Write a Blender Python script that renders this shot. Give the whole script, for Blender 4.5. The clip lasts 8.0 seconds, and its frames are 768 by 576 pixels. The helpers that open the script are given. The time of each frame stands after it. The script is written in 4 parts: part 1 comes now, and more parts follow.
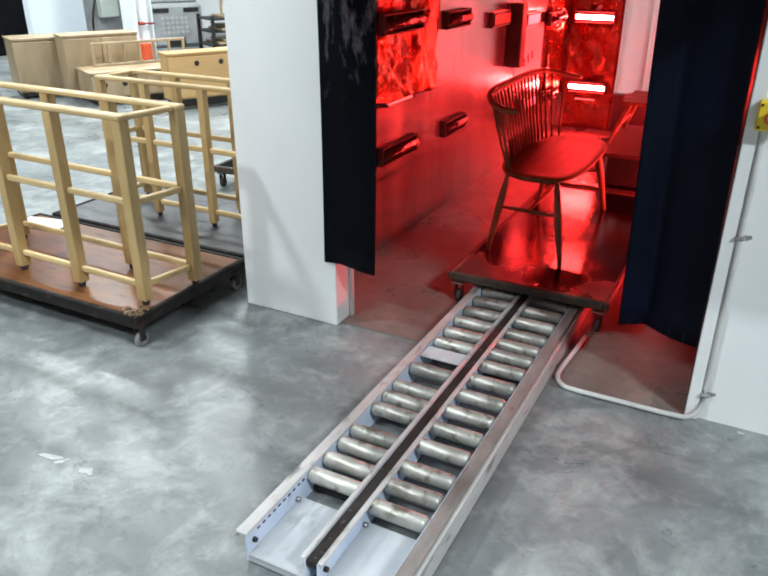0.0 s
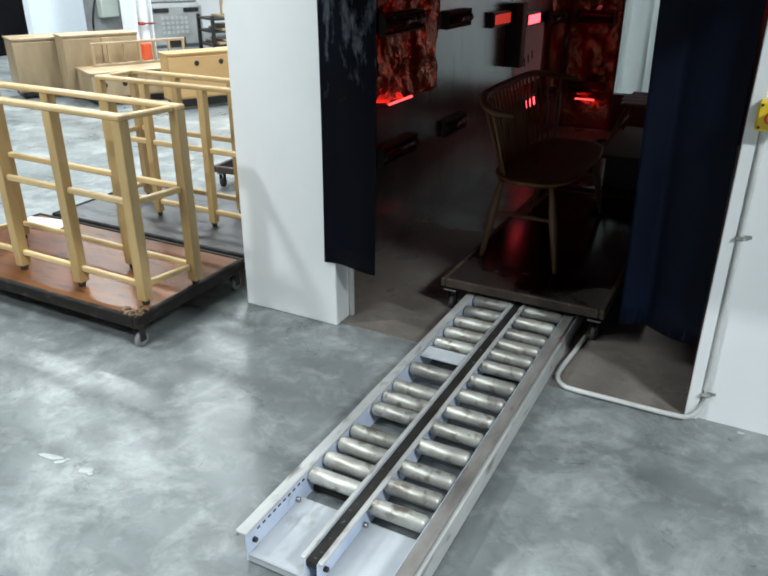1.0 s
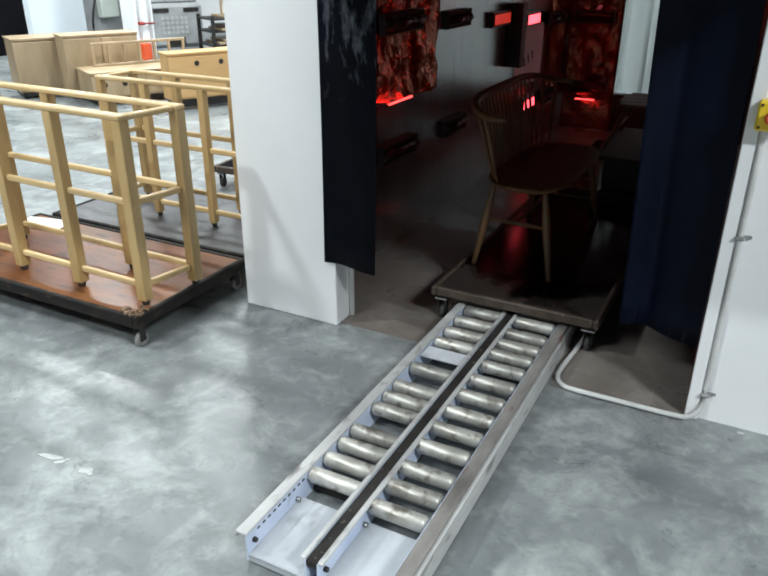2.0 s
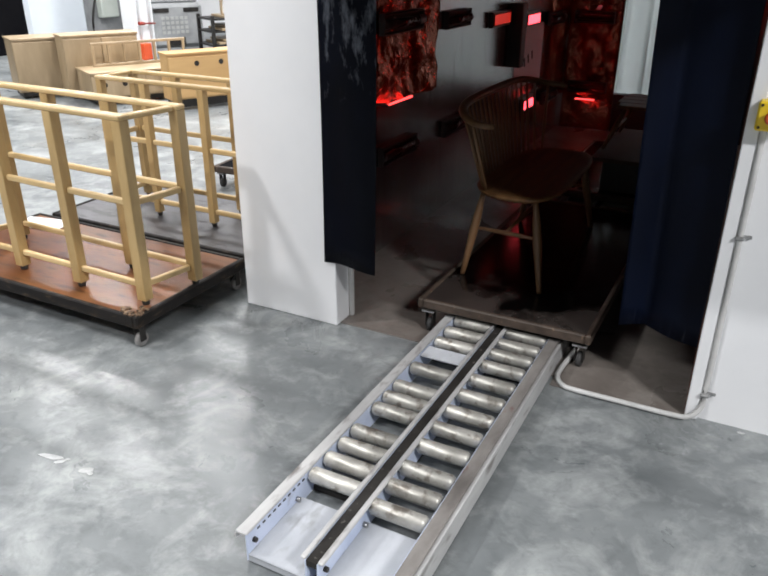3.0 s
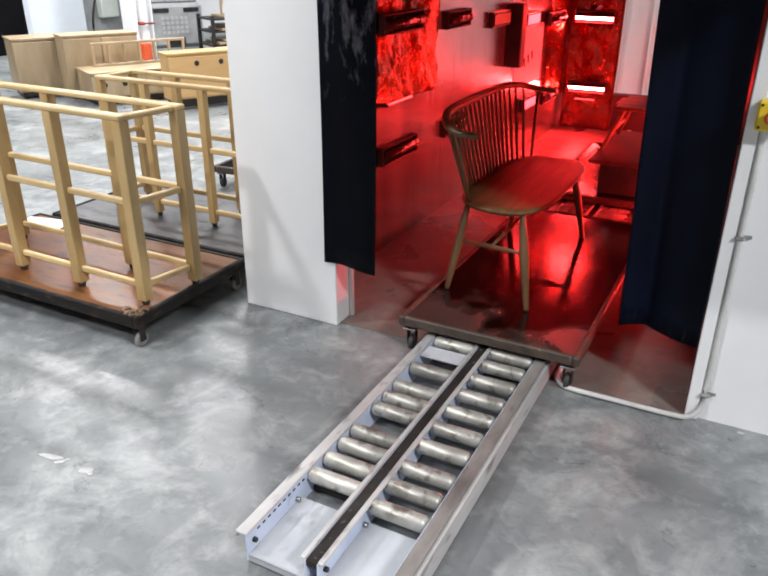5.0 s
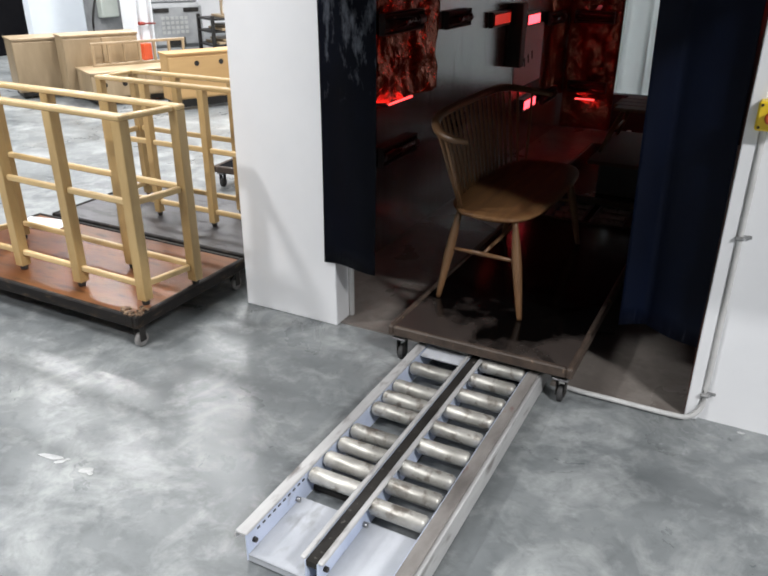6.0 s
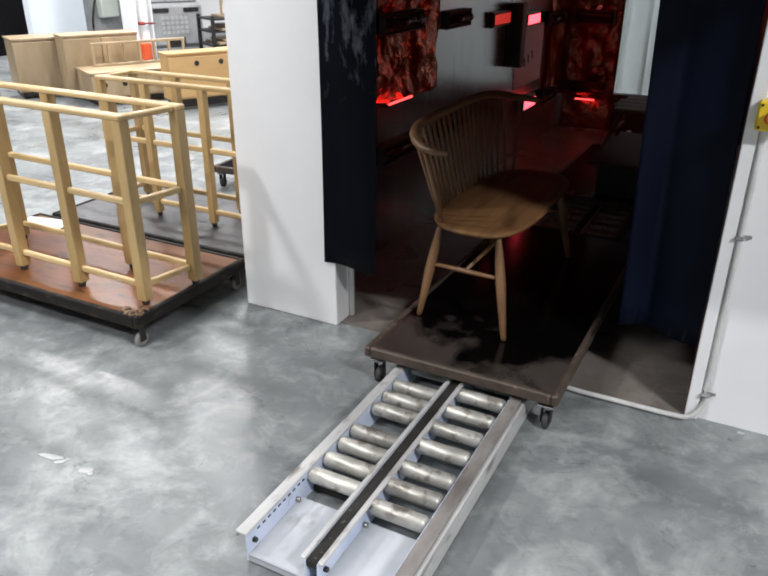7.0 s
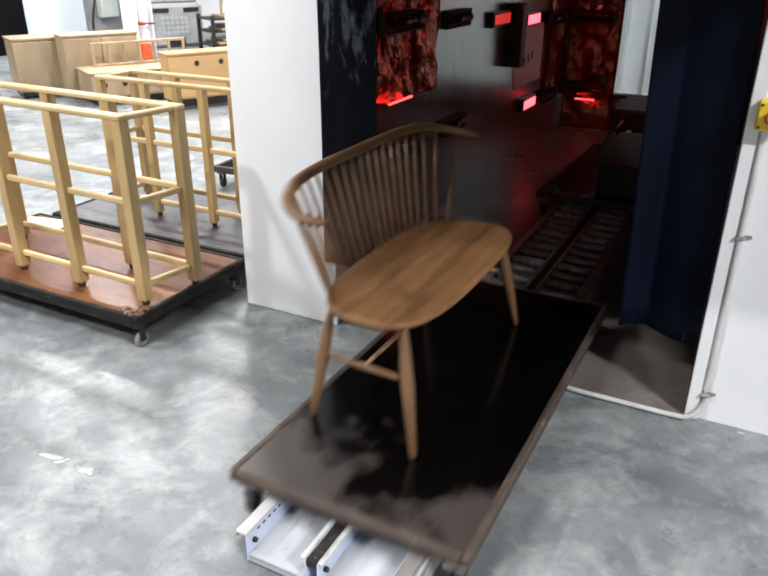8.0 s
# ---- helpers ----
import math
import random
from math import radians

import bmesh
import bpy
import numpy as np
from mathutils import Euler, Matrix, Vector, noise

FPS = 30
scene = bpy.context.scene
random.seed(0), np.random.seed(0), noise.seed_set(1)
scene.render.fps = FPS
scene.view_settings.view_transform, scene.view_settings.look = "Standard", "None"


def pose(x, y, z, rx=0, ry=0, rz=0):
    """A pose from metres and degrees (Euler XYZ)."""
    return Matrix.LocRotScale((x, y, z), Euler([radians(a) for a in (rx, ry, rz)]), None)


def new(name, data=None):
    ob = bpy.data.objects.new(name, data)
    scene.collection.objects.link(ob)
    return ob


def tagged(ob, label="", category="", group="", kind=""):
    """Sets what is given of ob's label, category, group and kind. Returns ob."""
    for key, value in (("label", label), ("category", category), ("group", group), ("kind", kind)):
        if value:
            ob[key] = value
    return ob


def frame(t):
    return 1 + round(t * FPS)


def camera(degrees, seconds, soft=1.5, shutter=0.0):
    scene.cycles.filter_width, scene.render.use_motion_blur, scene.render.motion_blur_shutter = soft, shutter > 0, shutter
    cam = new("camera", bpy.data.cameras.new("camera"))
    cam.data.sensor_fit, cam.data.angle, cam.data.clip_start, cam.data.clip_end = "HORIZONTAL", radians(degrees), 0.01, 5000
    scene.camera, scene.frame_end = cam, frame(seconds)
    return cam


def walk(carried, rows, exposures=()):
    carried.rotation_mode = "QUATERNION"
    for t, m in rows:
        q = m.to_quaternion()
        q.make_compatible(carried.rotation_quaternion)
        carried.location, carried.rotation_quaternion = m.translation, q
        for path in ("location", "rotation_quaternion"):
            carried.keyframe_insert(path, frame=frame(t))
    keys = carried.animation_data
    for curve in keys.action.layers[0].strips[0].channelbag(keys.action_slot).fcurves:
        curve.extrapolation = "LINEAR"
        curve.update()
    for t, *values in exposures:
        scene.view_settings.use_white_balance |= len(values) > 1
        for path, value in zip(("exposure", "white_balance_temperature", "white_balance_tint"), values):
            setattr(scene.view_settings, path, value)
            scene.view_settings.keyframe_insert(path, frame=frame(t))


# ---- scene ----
cam = camera(55.66, 8.0, soft=1.9, shutter=0.4)
CAM_POSE = pose(0, 0, 1.6, 65.118, 0, 27.424) @ pose(0, 0, 0, 0, 0, 0.236)
walk(cam, [(0, CAM_POSE), (8.0, CAM_POSE)], exposures=[(0, -0.08, 6280, 3), (1.7, -0.06, 6280, 3), (2.8, -0.03, 6700, 13), (7.5, -0.03, 6700, 13), (8.0, 0.26, 6700, 13)])

# ---- light ----
world = bpy.data.worlds.new("world")
scene.world = world
world.use_nodes = True
world.node_tree.nodes["Background"].inputs["Color"].default_value = (0.75, 0.8, 0.85, 1)
world.node_tree.nodes["Background"].inputs["Strength"].default_value = 0.08
LAMPS = [(-9.5, 3.0, 310, 1.6), (-9.5, 8.0, 340, 1.6), (-4.1, 5.7, 270, 1.6), (-5.6, 8.0, 420, 1.6), (-5.2, -0.3, 260, 0.45), (-3.0, -2.8, 310, 1.6), (-1.2, 0.7, 90, 1.6), (4.4, -1.0, 660, 1.6), (-0.8, 9.6, 240, 1.6)]
for lx, ly, watts, long in LAMPS:
    data = bpy.data.lights.new("high_bay_light", "AREA")
    data.shape, data.size, data.size_y, data.energy = "RECTANGLE", long, 0.35, watts
    data.color = (0.95, 0.98, 1.0)
    new("high_bay_light", data).matrix_world = pose(lx, ly, 5.38)

# ---- materials ----
def material(name, c1, c2, rough=0.5, metal=0.0, scale=4.0, stretch=(1, 1, 1), bump=0.1, fine=60.0, spots=None, spot_at=0.62,
             rough_var=0.12, per_object=0.0, spec=0.5, detail=6.0):
    """Two tones blended by a broad noise, fine grain in the relief, and an optional third tone in patches."""
    m = bpy.data.materials.new(name)
    m.use_nodes = True
    nt = m.node_tree
    n, l = nt.nodes, nt.links
    b = n["Principled BSDF"]
    b.inputs["Metallic"].default_value = metal
    b.inputs["Specular IOR Level"].default_value = spec
    tc = n.new("ShaderNodeTexCoord")
    mp = n.new("ShaderNodeMapping")
    mp.inputs["Scale"].default_value = stretch
    l.new(tc.outputs["Object"], mp.inputs["Vector"])
    if per_object:
        oi = n.new("ShaderNodeObjectInfo")
        mul = n.new("ShaderNodeMath")
        mul.operation = "MULTIPLY"
        mul.inputs[1].default_value = 37.0
        l.new(oi.outputs["Random"], mul.inputs[0])
        l.new(mul.outputs[0], mp.inputs["Location"])
    broad = n.new("ShaderNodeTexNoise")
    broad.inputs["Scale"].default_value, broad.inputs["Detail"].default_value = scale, detail
    broad.inputs["Roughness"].default_value = 0.62
    l.new(mp.outputs[0], broad.inputs["Vector"])
    ramp = n.new("ShaderNodeValToRGB")
    ramp.color_ramp.elements[0].position, ramp.color_ramp.elements[1].position = 0.34, 0.68
    ramp.color_ramp.elements[0].color, ramp.color_ramp.elements[1].color = (*c1, 1), (*c2, 1)
    l.new(broad.outputs["Fac"], ramp.inputs["Fac"])
    colour = ramp.outputs["Color"]
    grain = n.new("ShaderNodeTexNoise")
    grain.inputs["Scale"].default_value, grain.inputs["Detail"].default_value = fine, 4.0
    l.new(mp.outputs[0], grain.inputs["Vector"])
    if spots:
        sp = n.new("ShaderNodeTexNoise")
        sp.inputs["Scale"].default_value, sp.inputs["Detail"].default_value = scale * 2.7, 8.0
        l.new(mp.outputs[0], sp.inputs["Vector"])
        sr = n.new("ShaderNodeValToRGB")
        sr.color_ramp.elements[0].position, sr.color_ramp.elements[1].position = spot_at - 0.06, spot_at + 0.06
        l.new(sp.outputs["Fac"], sr.inputs["Fac"])
        mix = n.new("ShaderNodeMixRGB")
        mix.inputs["Color2"].default_value = (*spots, 1)
        l.new(sr.outputs["Color"], mix.inputs["Fac"])
        l.new(colour, mix.inputs["Color1"])
        colour = mix.outputs["Color"]
    if per_object:
        vary = n.new("ShaderNodeHueSaturation")
        mr = n.new("ShaderNodeMapRange")
        mr.inputs["To Min"].default_value, mr.inputs["To Max"].default_value = 1 - per_object, 1 + per_object
        l.new(oi.outputs["Random"], mr.inputs["Value"])
        l.new(mr.outputs[0], vary.inputs["Value"])
        l.new(colour, vary.inputs["Color"])
        colour = vary.outputs["Color"]
    l.new(colour, b.inputs["Base Color"])
    rr = n.new("ShaderNodeMapRange")
    rr.inputs["To Min"].default_value, rr.inputs["To Max"].default_value = max(0.03, rough - rough_var), min(1, rough + rough_var)
    l.new(broad.outputs["Fac"], rr.inputs["Value"])
    l.new(rr.outputs[0], b.inputs["Roughness"])
    bp = n.new("ShaderNodeBump")
    bp.inputs["Strength"].default_value, bp.inputs["Distance"].default_value = bump, 0.004
    l.new(grain.outputs["Fac"], bp.inputs["Height"])
    l.new(bp.outputs[0], b.inputs["Normal"])
    return m


def glow(name, colour, strength):
    m = bpy.data.materials.new(name)
    m.use_nodes = True
    b = m.node_tree.nodes["Principled BSDF"]
    b.inputs["Base Color"].default_value = (0.2, 0.02, 0.02, 1)
    b.inputs["Emission Color"].default_value = (*colour, 1)
    b.inputs["Emission Strength"].default_value = strength
    return m


def foil_material():
    """Crumpled silver foil: a rough-hewn relief on a bright metal, with the heaters' red glow put into its colour."""
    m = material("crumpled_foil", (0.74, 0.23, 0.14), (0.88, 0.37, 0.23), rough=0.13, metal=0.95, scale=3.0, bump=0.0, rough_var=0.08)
    nt = m.node_tree
    vor = nt.nodes.new("ShaderNodeTexVoronoi")
    vor.inputs["Scale"].default_value = 7.5
    tc = nt.nodes.new("ShaderNodeTexCoord")
    warp = nt.nodes.new("ShaderNodeTexNoise")
    warp.inputs["Scale"].default_value, warp.inputs["Detail"].default_value = 7.0, 5.0
    nt.links.new(tc.outputs["Object"], warp.inputs["Vector"])
    mx = nt.nodes.new("ShaderNodeMixRGB")
    mx.inputs["Fac"].default_value = 0.35
    nt.links.new(tc.outputs["Object"], mx.inputs["Color1"])
    nt.links.new(warp.outputs["Color"], mx.inputs["Color2"])
    nt.links.new(mx.outputs[0], vor.inputs["Vector"])
    bp = nt.nodes.new("ShaderNodeBump")
    bp.inputs["Strength"].default_value, bp.inputs["Distance"].default_value = 0.5, 0.03
    nt.links.new(vor.outputs["Distance"], bp.inputs["Height"])
    nt.links.new(bp.outputs[0], nt.nodes["Principled BSDF"].inputs["Normal"])
    return m


def concrete_material(name, dark, mid, pale, rough):
    """Power-floated concrete: wide clouds, trowel streaks, and pale chalky mottling."""
    m = bpy.data.materials.new(name)
    m.use_nodes = True
    n, l = m.node_tree.nodes, m.node_tree.links
    b = n["Principled BSDF"]
    tc = n.new("ShaderNodeTexCoord")

    def cloud(scale, detail, distortion, lo, hi, stretch=(1, 1, 1), turn=0.0):
        mp = n.new("ShaderNodeMapping")
        mp.inputs["Scale"].default_value = stretch
        mp.inputs["Rotation"].default_value = (0, 0, turn)
        l.new(tc.outputs["Object"], mp.inputs["Vector"])
        t = n.new("ShaderNodeTexNoise")
        t.inputs["Scale"].default_value, t.inputs["Detail"].default_value = scale, detail
        t.inputs["Roughness"].default_value, t.inputs["Distortion"].default_value = 0.65, distortion
        l.new(mp.outputs[0], t.inputs["Vector"])
        r = n.new("ShaderNodeMapRange")
        r.inputs["From Min"].default_value, r.inputs["From Max"].default_value = lo, hi
        l.new(t.outputs["Fac"], r.inputs["Value"])
        return r.outputs[0]

    def mix(fac, a, c, share=1.0):
        x = n.new("ShaderNodeMixRGB")
        if share < 1:
            k = n.new("ShaderNodeMath")
            k.operation = "MULTIPLY"
            k.inputs[1].default_value = share
            l.new(fac, k.inputs[0])
            fac = k.outputs[0]
        l.new(fac, x.inputs["Fac"])
        for src, s in ((a, "Color1"), (c, "Color2")):
            if isinstance(src, tuple):
                x.inputs[s].default_value = (*src, 1)
            else:
                l.new(src, x.inputs[s])
        return x.outputs[0]

    broad = cloud(1.1, 5, 0.4, 0.36, 0.66)
    c = mix(broad, dark, mid)
    c = mix(cloud(2.6, 8, 0.9, 0.50, 0.76), c, pale, 0.7)
    c = mix(cloud(9.0, 10, 0.3, 0.50, 0.74), c, pale, 0.4)
    c = mix(cloud(17.0, 10, 0.6, 0.52, 0.70), c, tuple(0.85 * v for v in dark), 0.4)
    c = mix(cloud(3.4, 7, 0.2, 0.56, 0.74, (1, 2.4, 1), 0.6), c, tuple(0.72 * v for v in dark), 0.6)
    c = mix(cloud(42.0, 4, 0, 0.6, 0.8), c, tuple(0.8 * v for v in mid), 0.35)
    l.new(c, b.inputs["Base Color"])
    rr = n.new("ShaderNodeMapRange")
    rr.inputs["To Min"].default_value, rr.inputs["To Max"].default_value = rough - 0.10, rough + 0.16
    l.new(cloud(2.2, 6, 0.5, 0.35, 0.68), rr.inputs["Value"])
    l.new(rr.outputs[0], b.inputs["Roughness"])
    bp = n.new("ShaderNodeBump")
    bp.inputs["Strength"].default_value, bp.inputs["Distance"].default_value = 0.06, 0.003
    l.new(cloud(70.0, 4, 0, 0.3, 0.7), bp.inputs["Height"])
    l.new(bp.outputs[0], b.inputs["Normal"])
    return m


CONCRETE = concrete_material("polished_concrete", (0.115, 0.127, 0.132), (0.245, 0.262, 0.265), (0.50, 0.52, 0.512), 0.35)
BOOTH_CONCRETE = concrete_material("brown_stained_concrete", (0.125, 0.108, 0.096), (0.215, 0.19, 0.17), (0.31, 0.285, 0.26), 0.34)
WHITE_PAINT = material("white_painted_panel", (0.80, 0.81, 0.825), (0.86, 0.865, 0.875), rough=0.45, scale=1.5, bump=0.03, fine=120)
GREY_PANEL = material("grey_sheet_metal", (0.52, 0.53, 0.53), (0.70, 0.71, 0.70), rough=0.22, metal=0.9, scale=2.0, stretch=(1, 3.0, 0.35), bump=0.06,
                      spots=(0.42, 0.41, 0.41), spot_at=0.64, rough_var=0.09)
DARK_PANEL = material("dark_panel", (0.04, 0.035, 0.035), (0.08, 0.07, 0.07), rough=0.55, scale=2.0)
FOIL = foil_material()
VINYL = material("navy_vinyl", (0.003, 0.0055, 0.016), (0.0055, 0.0105, 0.031), rough=0.42, spec=0.18, scale=2.6, stretch=(1, 1, 0.6), bump=0.08, fine=25)
VINYL_SCUFFED = material("scuffed_navy_vinyl", (0.0015, 0.0022, 0.006), (0.004, 0.006, 0.016), rough=0.42, spec=0.18, scale=2.6, stretch=(1, 1, 0.6), bump=0.08, fine=25)


def scuff_top(m, colour, z0, z1):
    """Pale ragged rubbing marks that thin out from z1 down to z0."""
    n, l = m.node_tree.nodes, m.node_tree.links
    b = n["Principled BSDF"]
    tc = n.new("ShaderNodeTexCoord")
    mp = n.new("ShaderNodeMapping")
    mp.inputs["Scale"].default_value = (2.2, 1, 0.8)
    l.new(tc.outputs["Object"], mp.inputs["Vector"])
    t = n.new("ShaderNodeTexNoise")
    t.inputs["Scale"].default_value, t.inputs["Detail"].default_value, t.inputs["Roughness"].default_value = 9.0, 8.0, 0.68
    l.new(mp.outputs[0], t.inputs["Vector"])
    sep = n.new("ShaderNodeSeparateXYZ")
    l.new(tc.outputs["Object"], sep.inputs[0])
    lo = n.new("ShaderNodeMapRange")
    lo.inputs["From Min"].default_value, lo.inputs["From Max"].default_value = z0, z1
    lo.inputs["To Min"].default_value, lo.inputs["To Max"].default_value = -0.16, 0.05
    l.new(sep.outputs["Z"], lo.inputs["Value"])
    add = n.new("ShaderNodeMath")
    l.new(t.outputs["Fac"], add.inputs[0])
    l.new(lo.outputs[0], add.inputs[1])
    r = n.new("ShaderNodeMapRange")
    r.inputs["From Min"].default_value, r.inputs["From Max"].default_value = 0.52, 0.70
    l.new(add.outputs[0], r.inputs["Value"])
    x = n.new("ShaderNodeMixRGB")
    x.inputs["Color2"].default_value = (*colour, 1)
    l.new(r.outputs[0], x.inputs["Fac"])
    l.new(b.inputs["Base Color"].links[0].from_socket, x.inputs["Color1"])
    l.new(x.outputs[0], b.inputs["Base Color"])


scuff_top(VINYL_SCUFFED, (0.20, 0.22, 0.26), 0.85, 1.35)
RAIL = material("scuffed_aluminium_rail", (0.40, 0.40, 0.40), (0.62, 0.62, 0.61), rough=0.5, metal=0.3, scale=7.0, stretch=(1, 0.3, 1), bump=0.12,
                spots=(0.24, 0.22, 0.21), spot_at=0.62)
# Bluish light on the side plates is mixed into this steel's colour.
TRAY = material("blue_lit_tray_steel", (0.46, 0.53, 0.68), (0.60, 0.66, 0.80), rough=0.4, scale=5.0, bump=0.05, spots=(0.30, 0.32, 0.37), spot_at=0.66)
RAIL_WORN = material("worn_brown_rail", (0.17, 0.155, 0.145), (0.36, 0.34, 0.32), rough=0.5, metal=0.35, scale=9.0, stretch=(1, 0.35, 1), bump=0.14,
                     spots=(0.20, 0.05, 0.045), spot_at=0.70)
DARK_STRIP = material("dark_worn_strip", (0.012, 0.011, 0.010), (0.032, 0.029, 0.026), rough=0.55, spec=0.3, scale=16.0, bump=0.2, spots=(0.14, 0.13, 0.12), spot_at=0.68)
TRAY_FLOOR = material("scuffed_white_tray", (0.36, 0.38, 0.41), (0.52, 0.54, 0.57), rough=0.5, scale=6.0, stretch=(1, 0.5, 1), bump=0.06, spots=(0.33, 0.34, 0.35), spot_at=0.64)
ROLLER = material("dull_steel_roller", (0.31, 0.30, 0.27), (0.53, 0.52, 0.48), rough=0.42, metal=0.5, scale=10.0, bump=0.05, spots=(0.20, 0.18, 0.155),
                  spot_at=0.60, per_object=0.22)
BLACK_STEEL = material("black_steel", (0.015, 0.014, 0.013), (0.04, 0.036, 0.033), rough=0.5, metal=0.3, scale=8.0)
GREY_WHEEL = material("grey_wheel", (0.16, 0.155, 0.15), (0.28, 0.27, 0.26), rough=0.5, scale=12.0)
RUBBER = material("rubber", (0.02, 0.02, 0.02), (0.05, 0.05, 0.05), rough=0.7, scale=12.0)
CASTER_STEEL = material("caster_steel", (0.3, 0.3, 0.3), (0.5, 0.5, 0.5), rough=0.4, metal=0.8, scale=20.0)
DECK_BROWN = material("stained_plywood_deck", (0.095, 0.034, 0.014), (0.225, 0.092, 0.034), rough=0.33, spec=0.3, scale=4.5, stretch=(0.45, 1.6, 1), bump=0.12,
                      spots=(0.07, 0.029, 0.013), spot_at=0.60)
DECK_GREY = material("grey_plywood_deck", (0.035, 0.035, 0.039), (0.10, 0.10, 0.107), rough=0.38, scale=3.5, stretch=(0.7, 1.6, 1), bump=0.1,
                     spots=(0.022, 0.021, 0.021), spot_at=0.58)
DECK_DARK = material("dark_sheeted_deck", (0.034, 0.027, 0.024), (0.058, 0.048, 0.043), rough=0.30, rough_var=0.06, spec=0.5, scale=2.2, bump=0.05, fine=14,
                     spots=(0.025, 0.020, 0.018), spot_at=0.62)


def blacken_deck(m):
    """Blackens the deck from a ragged line behind its front edge: glossy stain plus painted-in shade."""
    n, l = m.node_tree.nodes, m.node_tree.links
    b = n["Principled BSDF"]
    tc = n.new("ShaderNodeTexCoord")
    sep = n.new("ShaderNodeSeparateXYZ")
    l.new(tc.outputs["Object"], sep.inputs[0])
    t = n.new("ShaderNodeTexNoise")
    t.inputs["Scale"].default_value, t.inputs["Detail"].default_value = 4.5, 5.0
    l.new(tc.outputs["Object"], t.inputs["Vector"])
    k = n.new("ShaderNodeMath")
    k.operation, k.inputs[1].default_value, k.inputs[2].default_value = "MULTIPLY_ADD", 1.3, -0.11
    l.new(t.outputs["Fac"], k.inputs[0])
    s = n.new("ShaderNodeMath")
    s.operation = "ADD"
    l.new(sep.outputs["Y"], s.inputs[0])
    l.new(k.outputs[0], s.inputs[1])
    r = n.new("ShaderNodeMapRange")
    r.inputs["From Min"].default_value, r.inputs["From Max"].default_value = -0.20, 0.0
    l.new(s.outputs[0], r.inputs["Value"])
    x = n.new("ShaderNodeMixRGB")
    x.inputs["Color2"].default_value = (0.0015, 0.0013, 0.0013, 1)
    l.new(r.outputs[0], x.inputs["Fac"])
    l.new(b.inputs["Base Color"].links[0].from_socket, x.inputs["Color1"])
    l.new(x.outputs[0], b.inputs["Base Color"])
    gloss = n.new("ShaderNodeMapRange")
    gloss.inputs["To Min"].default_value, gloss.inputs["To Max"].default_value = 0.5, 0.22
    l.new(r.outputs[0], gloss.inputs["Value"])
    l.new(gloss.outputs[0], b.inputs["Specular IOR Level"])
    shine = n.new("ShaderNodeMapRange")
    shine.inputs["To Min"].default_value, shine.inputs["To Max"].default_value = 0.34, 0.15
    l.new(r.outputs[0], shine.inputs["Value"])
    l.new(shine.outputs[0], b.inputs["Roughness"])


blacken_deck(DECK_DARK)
BLACK_RIM = material("worn_black_rim", (0.006, 0.005, 0.005), (0.016, 0.013, 0.011), rough=0.65, spec=0.25, scale=9.0, stretch=(0.5, 0.5, 2.0), bump=0.25, spots=(0.05, 0.034, 0.022), spot_at=0.62)
DECK_EDGE = material("worn_deck_edge", (0.035, 0.024, 0.018), (0.085, 0.06, 0.045), rough=0.6, scale=14.0, bump=0.25, spots=(0.22, 0.15, 0.10), spot_at=0.69)
BEECH = material("pale_beech", (0.36, 0.235, 0.095), (0.52, 0.36, 0.165), rough=0.42, scale=6.0, stretch=(1.6, 1.6, 0.35), bump=0.08, per_object=0.08)
BEECH_RAIL = material("pale_beech_rail", (0.44, 0.30, 0.13), (0.62, 0.45, 0.23), rough=0.42, scale=6.0, stretch=(0.35, 1.6, 1.6), bump=0.08, per_object=0.08)
ASH = material("brown_ash_seat", (0.115, 0.052, 0.021), (0.225, 0.115, 0.047), rough=0.5, spec=0.3, scale=5.0, stretch=(4.0, 0.5, 1.0), bump=0.12)
ASH_TURNED = material("brown_ash_turned", (0.128, 0.064, 0.028), (0.228, 0.122, 0.058), rough=0.4, scale=6.0, stretch=(2.5, 2.5, 0.4), bump=0.1, per_object=0.06)
OAK = material("pale_oak_veneer", (0.30, 0.22, 0.13), (0.47, 0.355, 0.225), rough=0.45, scale=3.0, stretch=(1.5, 1.5, 0.3), bump=0.05, per_object=0.1)
HEATER_BLACK = material("heater_housing", (0.015, 0.009, 0.009), (0.035, 0.018, 0.016), rough=0.55, metal=0.0, scale=6.0)
TUBE_DARK = material("unlit_quartz_tube", (0.03, 0.01, 0.01), (0.06, 0.02, 0.02), rough=0.25, scale=8.0)
TUBE_GLOW = glow("glowing_quartz_tube", (1.0, 0.03, 0.03), 640.0)
ROD_GLOW = glow("glowing_heating_rod", (1.0, 0.05, 0.05), 4.5)
EMBER_GLOW = glow("embering_quartz_tube", (1.0, 0.05, 0.03), 0.45)
HALF_GLOW = glow("half_lit_quartz_tube", (1.0, 0.045, 0.03), 14.0)
REFLECTOR = material("bright_reflector", (0.5, 0.48, 0.48), (0.65, 0.63, 0.63), rough=0.35, metal=0.6, scale=8.0)
PILOT_GLOW = glow("standby_ceramic_plate", (1.0, 0.06, 0.08), 5.0)
PVC = material("grey_pvc_conduit", (0.48, 0.48, 0.47), (0.60, 0.60, 0.59), rough=0.4, scale=8.0)


